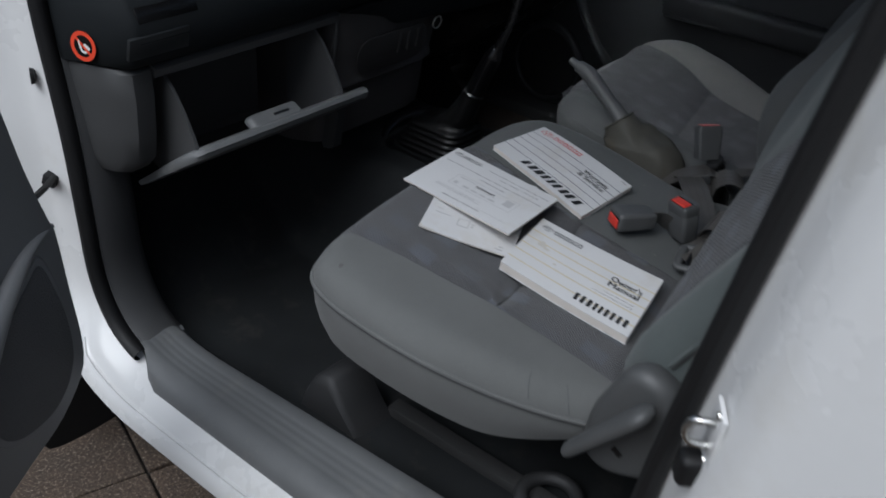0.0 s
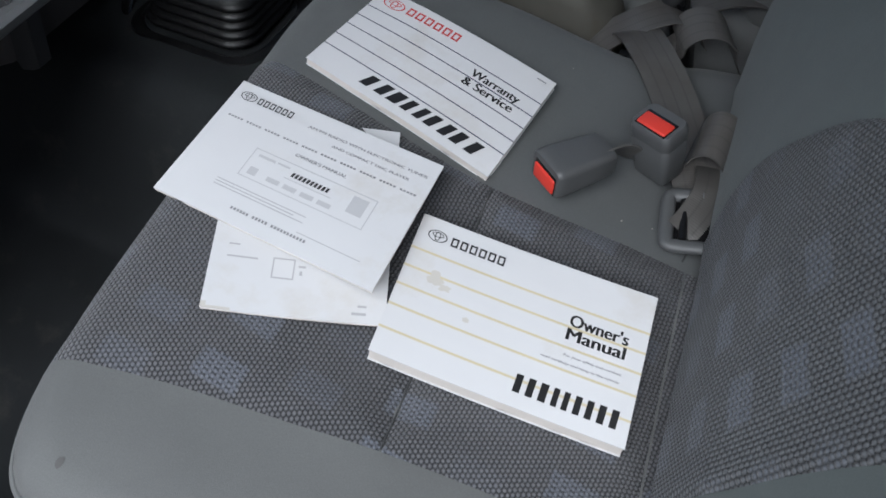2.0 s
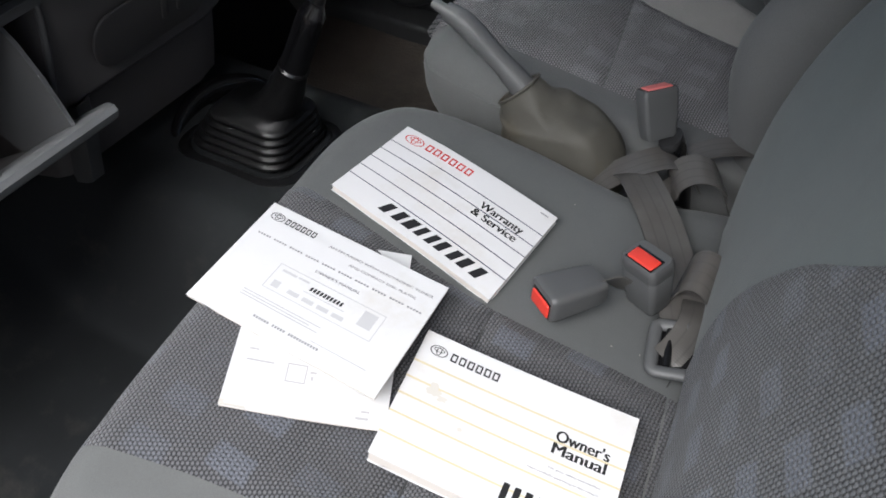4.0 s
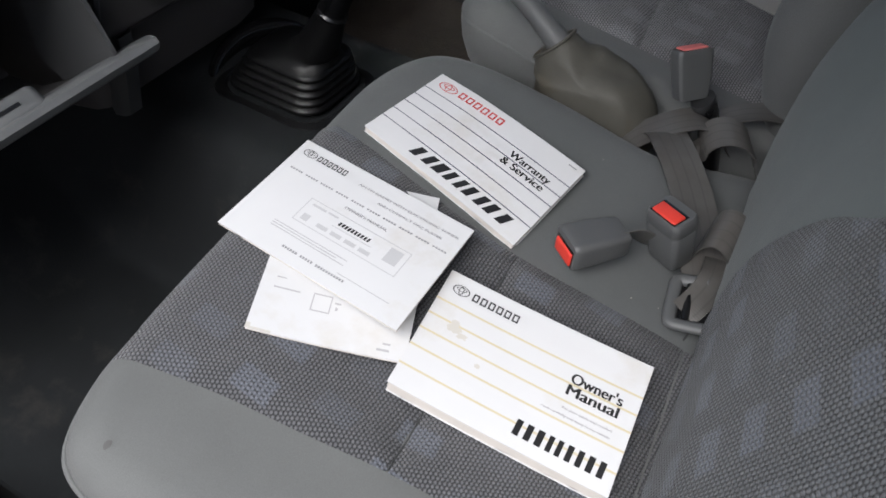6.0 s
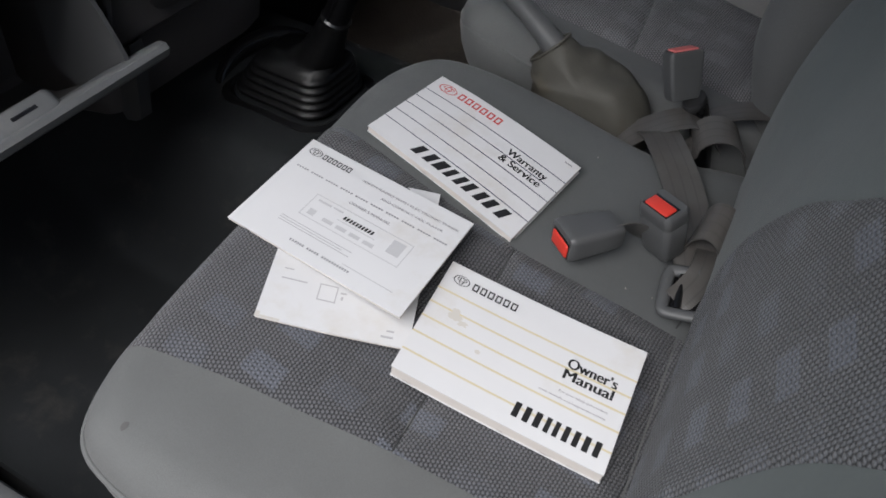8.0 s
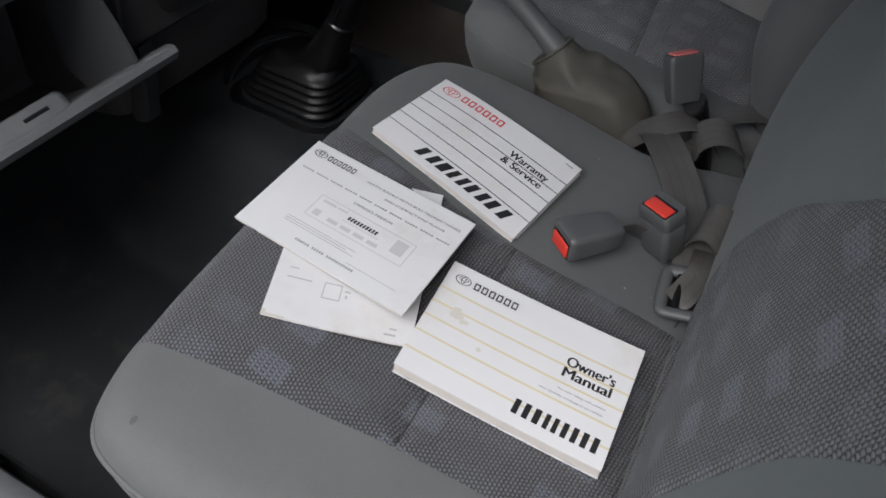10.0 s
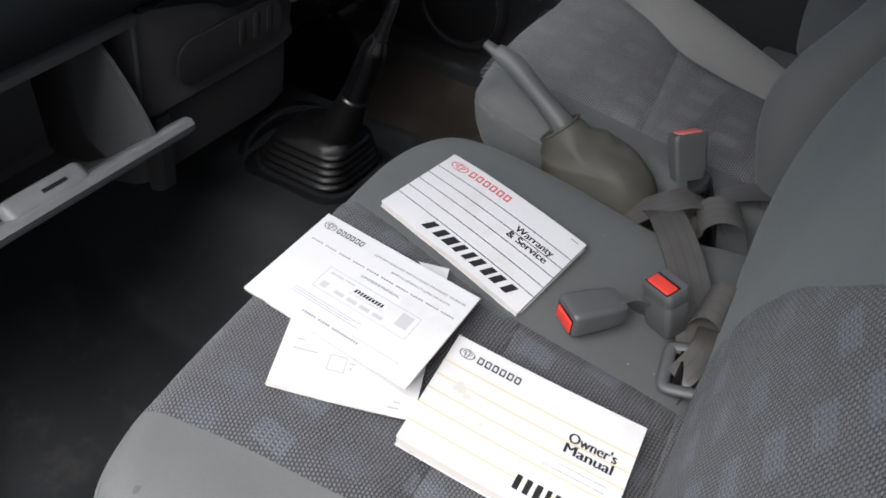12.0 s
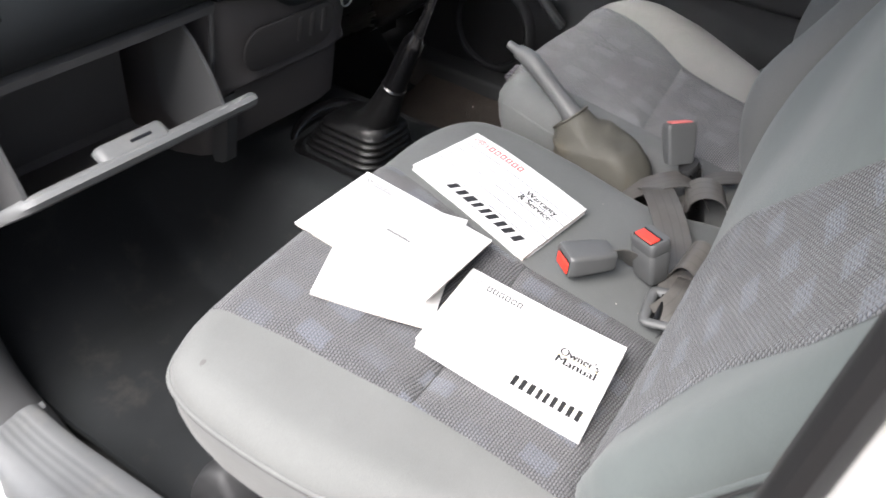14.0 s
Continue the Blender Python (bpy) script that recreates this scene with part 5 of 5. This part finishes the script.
B3 = Matrix.Translation((-0.419, 1.406, 0.720)) @ Matrix((B3Y.cross(B3Z), B3Y, B3Z)).transposed().to_4x4()
buckle(B3, 0.047, 0.024, 0.059, RED_FADED, "grey seat belt buckle with faded red button beside the driver's seat", 0.80)
stalk = thing("buckle_stalk", "black plastic stalk under a seat belt buckle", "belt stalk")
part("sleeve", tube([(-0.378, 1.428, 0.60), (-0.386, 1.421, 0.655), (-0.397, 1.415, 0.700), (-0.404, 1.412, 0.719)], [0.016, 0.0165, 0.0165, 0.0175], 18, 20, 0.75), BLACK, stalk)
part("collar", tube([(-0.4035, 1.4125, 0.714), (-0.4060, 1.4110, 0.7215)], [0.0185, 0.0190, 0.0180], 8, 20, 0.75), RAIL_PLASTIC, stalk)


def belt(label, pts, dirs, width=0.046, n=60):
    ob = part("belt_strap", ribbon(pts, dirs, width, n=n), WEB)
    return tagged(ob, label, "belt strap", "seat belt straps")


belt("taupe seat belt strap lying over the seat edge", [(-0.440, 1.372, 0.672), (-0.424, 1.350, 0.703), (-0.398, 1.316, 0.7115), (-0.365, 1.278, 0.704), (-0.334, 1.232, 0.697), (-0.306, 1.18, 0.692), (-0.285, 1.14, 0.684)],
     [(0.75, 0.6, 0.0), (0.75, 0.6, 0), (0.72, 0.66, 0), (0.72, 0.66, 0), (0.75, 0.6, 0), (0.8, 0.5, 0), (0.85, 0.4, 0)])
def arch(front, axis, across, r, rise, tail_a, tail_b):
    """A strap bent over in an arch: front is the middle of its near edge's feet, axis its width direction."""
    f, ax, ac = Vector(front), Vector(axis).normalized(), Vector(across).normalized()
    mid = f + ax * 0.023
    pts = [Vector(tail_a)] if tail_a else []
    for k in range(9):
        a = math.pi * (1 - k / 8)
        pts.append(mid + ac * r * math.cos(a) + Vector((0, 0, rise)) * math.sin(a))
    if tail_b:
        pts.append(Vector(tail_b))
    return pts, [ax for _ in pts]


pts, dirs = arch((-0.343, 1.352, 0.690), (-0.52, 0.84, 0.10), (0.95, 0.30, 0.0), 0.028, 0.028, (-0.392, 1.366, 0.694), (-0.322, 1.395, 0.664))
belt("taupe seat belt strap curling between the seats", pts, dirs, 0.046, 70)
belt("taupe seat belt strap running under the driver's buckle", [(-0.475, 1.322, 0.660), (-0.455, 1.338, 0.690), (-0.435, 1.354, 0.703), (-0.415, 1.370, 0.711), (-0.398, 1.384, 0.712), (-0.380, 1.396, 0.700), (-0.366, 1.406, 0.672)],
     [(0.63, -0.77, 0.1), (0.63, -0.77, 0.1), (0.63, -0.77, 0.0), (0.63, -0.77, 0.0), (0.63, -0.77, 0.0), (0.63, -0.77, 0.0), (0.63, -0.77, 0.0)], 0.043)
belt("grey-taupe seat belt strap running under the driver's seat", [(-0.386, 1.418, 0.690), (-0.372, 1.431, 0.700), (-0.350, 1.448, 0.704), (-0.325, 1.466, 0.700), (-0.300, 1.480, 0.690)],
     [(0.55, -0.80, 0.1), (0.45, -0.85, 0.1), (0.2, -0.95, 0.1), (0.1, -0.98, 0.1), (0.1, -0.98, 0.1)], 0.040)
pts, dirs = arch((-0.302, 1.187, 0.690), (0.05, 0.94, 0.30), (0.95, 0.05, 0.0), 0.0185, 0.028, (-0.318, 1.205, 0.672), (-0.276, 1.215, 0.665))
belt("folded taupe lap belt strap at the backrest", pts, dirs, 0.050, 60)
belt("narrow twisted end of the lap belt strap", [(-0.298, 1.205, 0.690), (-0.294, 1.185, 0.698), (-0.291, 1.165, 0.701), (-0.291, 1.145, 0.698), (-0.295, 1.125, 0.695), (-0.300, 1.112, 0.691)],
     [(0.95, 0.1, 0.1), (0.95, 0.1, 0.0), (0.9, 0.2, -0.2), (0.8, 0.4, -0.3), (0.75, 0.6, 0.1), (0.7, 0.65, 0.1)], 0.030)
belt("short taupe strap joined to the lying buckle", [(-0.392, 1.140, 0.722), (-0.376, 1.158, 0.720), (-0.360, 1.172, 0.706), (-0.345, 1.19, 0.690)], [(0.5, -0.4, 0.7), (0.4, -0.4, 0.8), (0.4, -0.4, 0.7), (0.5, -0.4, 0.7)], 0.036)
tongue = thing("belt_adjuster", "grey plastic lap belt adjuster frame on the seat", "belt adjuster")
TM = Matrix.Translation((-0.291, 1.127, 0.689)) @ pose(0, 0, 0, 6, -5, 14)
u_line = [(0.030, -0.027), (0.012, -0.0275), (-0.012, -0.0275), (-0.0215, -0.0265), (-0.0240, -0.022), (-0.0245, -0.010), (-0.0245, 0.0), (-0.0245, 0.010), (-0.0240, 0.023), (-0.0210, 0.0275), (-0.012, 0.0285), (0.006, 0.0285)]
part("frame", tube([TM @ Vector((a, b, 0.0055)) for a, b in u_line], 0.0068, 56, 12, 0.75), BUCKLE, tongue)
part("plate", box(-0.021, 0.020, -0.025, 0.025, -0.001, 0.0015, 0.001, TM), BLACK, tongue, "dark plate inside the frame")
part("pin", tube([TM @ Vector((0.021, -0.028, 0.007)), TM @ Vector((0.027, -0.031, 0.008))], 0.003, 6, 10), CHROME, tongue)
part("bar", tube([TM @ Vector((-0.010, -0.022, 0.006)), TM @ Vector((-0.010, 0.022, 0.006))], 0.004, 6, 10), BLACK, tongue)
for px, py, pr in ((-0.352, 1.110, 0.0011), (-0.325, 1.118, 0.0008), (-0.46, 1.262, 0.0007)):
    cr = bmesh.new()
    bmesh.ops.create_icosphere(cr, subdivisions=1, radius=pr, matrix=Matrix.Translation((px, py, seat_face(px, py) + 0.0004)))
    tagged(part("crumb", cr, CRUMB), "tiny pale crumb on the grey seat cloth", "crumb", "crumbs on the seat")


# ---- booklets on the seat ----
class Book:
    """A booklet lying on the seat, given by three corners of its cover; (u, v) run right and down over the cover in metres."""

    def __init__(self, name, label, tl, tr, bl, br, bend=None):
        self.c = [Vector(p) for p in (tl, tr, bl, br)]
        tl, tr, bl, br = self.c
        self.w, self.h = ((tr - tl).length + (br - bl).length) / 2, ((bl - tl).length + (br - tr).length) / 2
        u = (tr - tl).normalized()
        nrm = u.cross(tl - bl).normalized()
        v = u.cross(nrm).normalized()
        self.m = Matrix((u, v, nrm)).transposed().to_4x4()
        self.bend = bend or (lambda u, v: 0.0)
        self.ob = thing(name, label, "booklet", "booklets on the seat")

    def at(self, u, v, h=0.0):
        a, b = u / self.w, v / self.h
        tl, tr, bl, br = self.c
        p = (tl * (1 - a) + tr * a) * (1 - b) + (bl * (1 - a) + br * a) * b
        return p + (self.m.to_3x3() @ Vector((0, 0, self.bend(a, b) + h)))

    def sheet(self, name, z0, z1, mat, inset=(0, 0, 0, 0), label="", nu=24, nv=16, rough=0.0, seed=0):
        a, b, c, d = inset
        rows = []
        def ring(z, ins):
            out = []
            us = [a + ins + (self.w - a - b - 2 * ins) * i / nu for i in range(nu + 1)]
            vs = [c + ins + (self.h - c - d - 2 * ins) * i / nv for i in range(nv + 1)]
            for uu in us[:-1]:
                out.append((uu, vs[0]))
            for vv in vs[:-1]:
                out.append((us[-1], vv))
            for uu in us[:0:-1]:
                out.append((uu, vs[-1]))
            for vv in vs[:0:-1]:
                out.append((us[0], vv))
            return [self.at(uu + rough * noise.noise((uu * 300, vv * 300, z * 900 + seed)), vv + rough * noise.noise((uu * 300 + 9, vv * 300, z * 900 + seed)), z) for uu, vv in out]
        bm = bmesh.new()
        levels = max(1, int((z1 - z0) / 0.002))
        rows = [ring(z0 + (z1 - z0) * k / levels, 0.0) for k in range(levels + 1)]
        grid_mesh(rows, close_v=True, bm=bm)
        for z in (z0, z1):
            us = [a + (self.w - a - b) * i / nu for i in range(nu + 1)]
            vs = [c + (self.h - c - d) * i / nv for i in range(nv + 1)]
            grid_mesh([[self.at(uu, vv, z) for uu in us] for vv in vs], bm=bm)
        bmesh.ops.remove_doubles(bm, verts=bm.verts, dist=0.00005)
        bmesh.ops.recalc_face_normals(bm, faces=bm.faces)
        return part(name, bm, mat, self.ob, label, angle=30)

    def bars(self, name, quads, mat, label=""):
        """Flat printed bars (u0, v0, u1, v1, slant), in parts of the cover's width and height, each a part."""
        up = self.m.to_3x3() @ Vector((0, 0, 1))
        for u0, v0, u1, v1, sl in quads:
            bm = bmesh.new()
            n = max(1, int((u1 - u0) * 40))
            lo, hi = [], []
            for i in range(n + 1):
                uu = (u0 + (u1 - u0) * i / n) * self.w
                lo.append(self.at(uu + sl * self.w, v0 * self.h, 0.00025))
                hi.append(self.at(uu, v1 * self.h, 0.00025))
            grid_mesh([hi, lo], bm=bm)
            bm.normal_update()
            flip = [f for f in bm.faces if f.normal.dot(up) < 0]
            bmesh.ops.reverse_faces(bm, faces=flip)
            part(name, bm, mat, self.ob, label, smooth=False)

    def words(self, body, u, v, height, mat, width=None, align="LEFT", bold=0.0, turn=0.0):
        """Lettering with its baseline at v, in parts of the cover; height in metres."""
        cu = bpy.data.curves.new("words", "FONT")
        cu.body = body
        cu.size = height / 0.7
        cu.align_x = align
        ob = bpy.data.objects.new("words", cu)
        scene.collection.objects.link(ob)
        dg = bpy.context.evaluated_depsgraph_get()
        me = bpy.data.meshes.new_from_object(ob.evaluated_get(dg))
        if bold:
            fat = bmesh.new()
            fat.from_mesh(me)
            twin = bmesh.ops.duplicate(fat, geom=fat.verts[:] + fat.edges[:] + fat.faces[:])
            for g in twin["geom"]:
                if isinstance(g, bmesh.types.BMVert):
                    g.co += Vector((bold, 0, 0.00004))
            fat.to_mesh(me)
            fat.free()
        xs = [p.co.x for p in me.vertices]
        k = width / (max(xs) - min(xs)) if width else 1.0
        for p in me.vertices:
            x, y = p.co.x * k, p.co.y
            c, s = math.cos(radians(turn)), math.sin(radians(turn))
            p.co = self.at(u * self.w + x * c + y * s, v * self.h + x * s - y * c, 0.0005 + p.co.z)
        bpy.data.objects.remove(ob)
        bpy.data.curves.remove(cu)
        me.materials.append(mat)
        o = new("lettering", me)
        o.parent = self.ob
        return o

    def emblem(self, u, v, ru, rv, mat):
        bm = bmesh.new()
        for cx, cy, a, b, t in ((0, 0, 1, 1, 0.13), (0, -0.38, 0.62, 0.42, 0.11), (0, 0.02, 0.30, 0.78, 0.11)):
            rows = []
            for k in (1.0, -1.0):
                rows.append([self.at(u * self.w + (cx + (a - t * (k + 1) / 2) * math.cos(q)) * ru, v * self.h + (cy * 0.6 + (b - t * (k + 1) / 2) * math.sin(q)) * rv, 0.00025) for q in (2 * math.pi * j / 32 for j in range(32))])
            grid_mesh(rows, close_v=True, bm=bm)
        return part("emblem", bm, mat, self.ob, smooth=False)


def block_word(u0, v0, u1, v1, widths, sl, gap=0.24):
    """A heavy brand word drawn as plain upright bars, two to a broad block and one to a narrow one."""
    total = sum(widths) + gap * (len(widths) - 1)
    quads, a = [], u0
    for w in widths:
        k = w / total * (u1 - u0)
        if w < 0.5:
            quads.append((a, v0, a + k, v1, sl))
        else:
            quads += [(a, v0, a + k * 0.36, v1, sl), (a + k * 0.64, v0, a + k, v1, sl)]
        a += k + gap / total * (u1 - u0)
    return quads


def thin_word(u0, v0, u1, v1, n, gap=0.25):
    """A light brand word drawn as n hollow plain boxes."""
    step = (u1 - u0) / n
    w, t, h = (1 - gap) * step, 0.24, v1 - v0
    quads = []
    for k in range(n):
        a = u0 + k * step
        quads += [(a, v0, a + w * t, v1, 0), (a + w * (1 - t), v0, a + w, v1, 0), (a + w * t, v0, a + w * (1 - t), v0 + h * 0.2, 0), (a + w * t, v1 - h * 0.2, a + w * (1 - t), v1, 0)]
    return quads


om = Book("owner_manual", "thick white booklet with yellow lines on the seat", (-0.494, 1.001, 0.731), (-0.294, 1.024, 0.703), (-0.472, 0.864, 0.727), (-0.274, 0.895, 0.682), lambda u, v: 0.002 * (2 * u - 1) ** 2)
om.sheet("cover", -0.0008, 0.0, PAPER, label="worn white card cover")
om.sheet("page_block", -0.0135, -0.0010, PAGES, (0.0008, 0.0008, 0.0008, 0.0008), rough=0.0002)
om.sheet("back_cover", -0.0145, -0.0137, PAPER)
om.bars("line", [(0.0, v, 1.0, v + 0.016, 0) for v in (0.25, 0.385, 0.52, 0.665, 0.825)], INK_YELLOW, "thin yellow printed lines")
om.emblem(0.085, 0.125, 0.0085, 0.0058, INK)
om.bars("brand_mark", thin_word(0.145, 0.095, 0.385, 0.160, 6), INK)
om.words("Owner's", 0.925, 0.385, 0.0108, INK, 0.049, "RIGHT", 0.0010)
om.words("Manual", 0.925, 0.478, 0.0108, INK, 0.049, "RIGHT", 0.0010)
om.words("For your safety and comfort", 0.925, 0.585, 0.0022, INK_GREY, 0.047, "RIGHT", 0.0001)
om.words("read carefully and keep in the vehicle", 0.925, 0.637, 0.0022, INK_GREY, 0.064, "RIGHT", 0.0001)
om.bars("brand_mark", block_word(0.545, 0.795, 0.950, 0.910, (0.9, 0.35, 0.75, 0.85, 0.9), 0.004), INK)
for su, sv, sr in ((0.14, 0.415, 0.006), (0.185, 0.455, 0.0035), (0.30, 0.60, 0.002)):
    sm = bmesh.new()
    ring = []
    for k in range(28):
        a = 2 * math.pi * k / 28
        r = sr * (1 + 0.7 * noise.noise((math.cos(a) * 1.7, math.sin(a) * 1.7, su * 40)))
        ring.append(sm.verts.new(om.at(su * om.w + r * math.cos(a) * 1.3, sv * om.h + r * math.sin(a), 0.0004)))
    sm.faces.new(ring[::-1])
    part("smudge", sm, SMUDGE, om.ob, "tan dirt smudge", smooth=False)

ws = Book("warranty_booklet", "thin white booklet with blue lines on the seat", (-0.660, 1.241, 0.753), (-0.461, 1.216, 0.720), (-0.675, 1.111, 0.751), (-0.471, 1.079, 0.714), lambda u, v: 0.003 * (1 - 4 * (u - 0.5) ** 2) + 0.004 * max(0.0, 0.25 - u) / 0.25 * (v - 0.5))
ws.sheet("cover", -0.0006, 0.0, PAPER, label="clean white card cover")
ws.sheet("page_block", -0.0075, -0.0008, PAGES, (0.001, 0.001, 0.001, 0.0005), rough=0.0003)
ws.sheet("back_cover", -0.0083, -0.0077, PAPER)
ws.bars("line", [(0.0, v, 1.0, v + 0.010, 0) for v in (0.235, 0.37, 0.50, 0.64, 0.775)], INK_BLUE, "thin blue printed lines")
ws.emblem(0.105, 0.115, 0.0125, 0.0075, INK_RED)
ws.bars("brand_mark", thin_word(0.185, 0.070, 0.50, 0.150, 6), INK_RED, "red blocks of a brand mark")
ws.words("Warranty", 0.905, 0.355, 0.0098, INK, 0.055, "RIGHT", 0.0009)
ws.words("& Service", 0.905, 0.455, 0.0098, INK, 0.057, "RIGHT", 0.0009)
ws.bars("brand_mark", block_word(0.265, 0.815, 0.880, 0.930, (0.95, 0.42, 0.8, 0.9, 0.95), 0.034, 0.16), INK)
ws.bars("small_print", [(0.91, 0.045, 0.96, 0.058, 0)], INK_GREY)

fb = Book("leaflet", "thin white folded leaflet under another booklet", (-0.598, 0.831, 0.7455), (-0.688, 1.022, 0.7500), (-0.474, 0.893, 0.7190), (-0.559, 1.080, 0.7310), lambda u, v: 0.002 * (2 * v - 1) ** 2 * (1 - u))
fb.sheet("cover", -0.0005, 0.0, PAPER, label="white paper cover, browned at the edge")
fb.sheet("page_block", -0.0028, -0.0006, PAGES, (0.0006, 0.0006, 0.0006, 0.0006), rough=0.0004)
fb.bars("small_print", [(0.035, 0.81, 0.047, 0.89, 0), (0.07, 0.84, 0.08, 0.89, 0), (0.242, 0.09, 0.250, 0.26, 0), (0.30, 0.09, 0.307, 0.15, 0)], INK_PALE)
fb.bars("drawing", [(0.165, 0.345, 0.172, 0.47, 0), (0.255, 0.345, 0.262, 0.47, 0), (0.172, 0.345, 0.255, 0.353, 0), (0.172, 0.462, 0.255, 0.47, 0), (0.19, 0.50, 0.21, 0.515, 0), (0.225, 0.49, 0.235, 0.53, 0)], INK_PALE)
fb.bars("smudge", [(0.0, 0.0, 0.03, 0.03, 0), (0.0, 0.0, 0.012, 0.16, 0)], SMUDGE, "browned paper edge")

rm = Book("radio_manual", "white radio booklet with a pale line drawing", (-0.706, 1.055, 0.755), (-0.497, 1.044, 0.747), (-0.700, 0.912, 0.7535), (-0.485, 0.897, 0.753), lambda u, v: 0.001 * (1 - v))
rm.sheet("cover", -0.0005, 0.0, PAPER, label="white paper cover")
rm.sheet("page_block", -0.0032, -0.0006, PAGES, (0.0006, 0.0006, 0.0006, 0.0006), rough=0.0003)
rm.emblem(0.075, 0.105, 0.0085, 0.0056, INK)
rm.bars("brand_mark", thin_word(0.125, 0.080, 0.310, 0.135, 6), INK)
rm.words("AM\u00b7FM RADIO WITH ELECTRONIC TUNER", 0.965, 0.145, 0.0030, INK_GREY, 0.122, "RIGHT", 0.0002)
rm.words("AND COMPACT DISC PLAYER", 0.90, 0.215, 0.0030, INK_GREY, 0.078, "RIGHT", 0.0002)
rm.bars("code_bar", [(0.05 + k * 0.0155, 0.285, 0.0605 + k * 0.0155, 0.300, 0) for k in range(60) if k % 12 not in (5, 11)], INK_GREY)
rm.words("OWNER'S MANUAL", 0.545, 0.385, 0.0036, INK_GREY, 0.052, "CENTER", 0.0002)
rm.bars("label_bar", [(0.46 + k * 0.018, 0.50, 0.472 + k * 0.018, 0.535, 0.004) for k in range(10)], INK)
rm.bars("drawing", [(0.26, 0.44, 0.84, 0.447, 0), (0.26, 0.665, 0.84, 0.672, 0), (0.26, 0.44, 0.265, 0.672, 0), (0.835, 0.44, 0.84, 0.672, 0), (0.29, 0.475, 0.37, 0.495, 0), (0.29, 0.58, 0.33, 0.64, 0), (0.38, 0.60, 0.44, 0.635, 0), (0.46, 0.60, 0.52, 0.635, 0),
                     (0.54, 0.60, 0.60, 0.635, 0), (0.62, 0.60, 0.68, 0.635, 0), (0.74, 0.47, 0.81, 0.60, 0), (0.38, 0.475, 0.44, 0.49, 0), (0.44, 0.555, 0.66, 0.562, 0)], INK_FAINT)
rm.bars("small_print", [(0.20, 0.745 + k * 0.022, 0.62 - 0.05 * (k % 2), 0.752 + k * 0.022, 0) for k in range(3)] + [(0.62, 0.86, 0.90, 0.866, 0)], INK_PALE)
rm.bars("maker_bar", [(0.33 + k * 0.0145, 0.888, 0.3395 + k * 0.0145, 0.908, 0) for k in range(24) if k not in (6, 12)], INK_GREY)

# ---- paving slabs ----
SLAB = 0.30
slab_mesh = None
turned = pose(-1.135, 0.662, 0, 0, 0, -17.4)
rng = random.Random(4)
for i in range(-7, 8):
    for j in range(-9, 6):
        if slab_mesh is None:
            first = part("paving_slab", box(-SLAB / 2 + 0.003, SLAB / 2 - 0.003, -SLAB / 2 + 0.003, SLAB / 2 - 0.003, -0.045, 0.0, 0.004), STONE, ground, smooth=False)
            slab_mesh = first.data
            ob = first
        else:
            ob = new("paving_slab", slab_mesh)
            ob.parent = ground
        ob.matrix_world = turned @ pose((i + 0.5) * SLAB, (j + 0.5) * SLAB, rng.uniform(-0.003, 0.001), rng.uniform(-0.3, 0.3), rng.uniform(-0.3, 0.3), 90 * rng.randrange(4))
rest_bm = bmesh.new()
for i in range(-40, 41):
    for j in range(-40, 41):
        if -7 <= i < 8 and -9 <= j < 6:
            continue
        a, b = i * SLAB, j * SLAB
        rest_bm.faces.new([rest_bm.verts.new(turned @ Vector(p)) for p in ((a + 0.003, b + 0.003, -0.002), (a + SLAB - 0.003, b + 0.003, -0.002), (a + SLAB - 0.003, b + SLAB - 0.003, -0.002), (a + 0.003, b + SLAB - 0.003, -0.002))])
far_slabs = part("paving", rest_bm, STONE, ground, smooth=False)
tagged(far_slabs, kind="stuff")
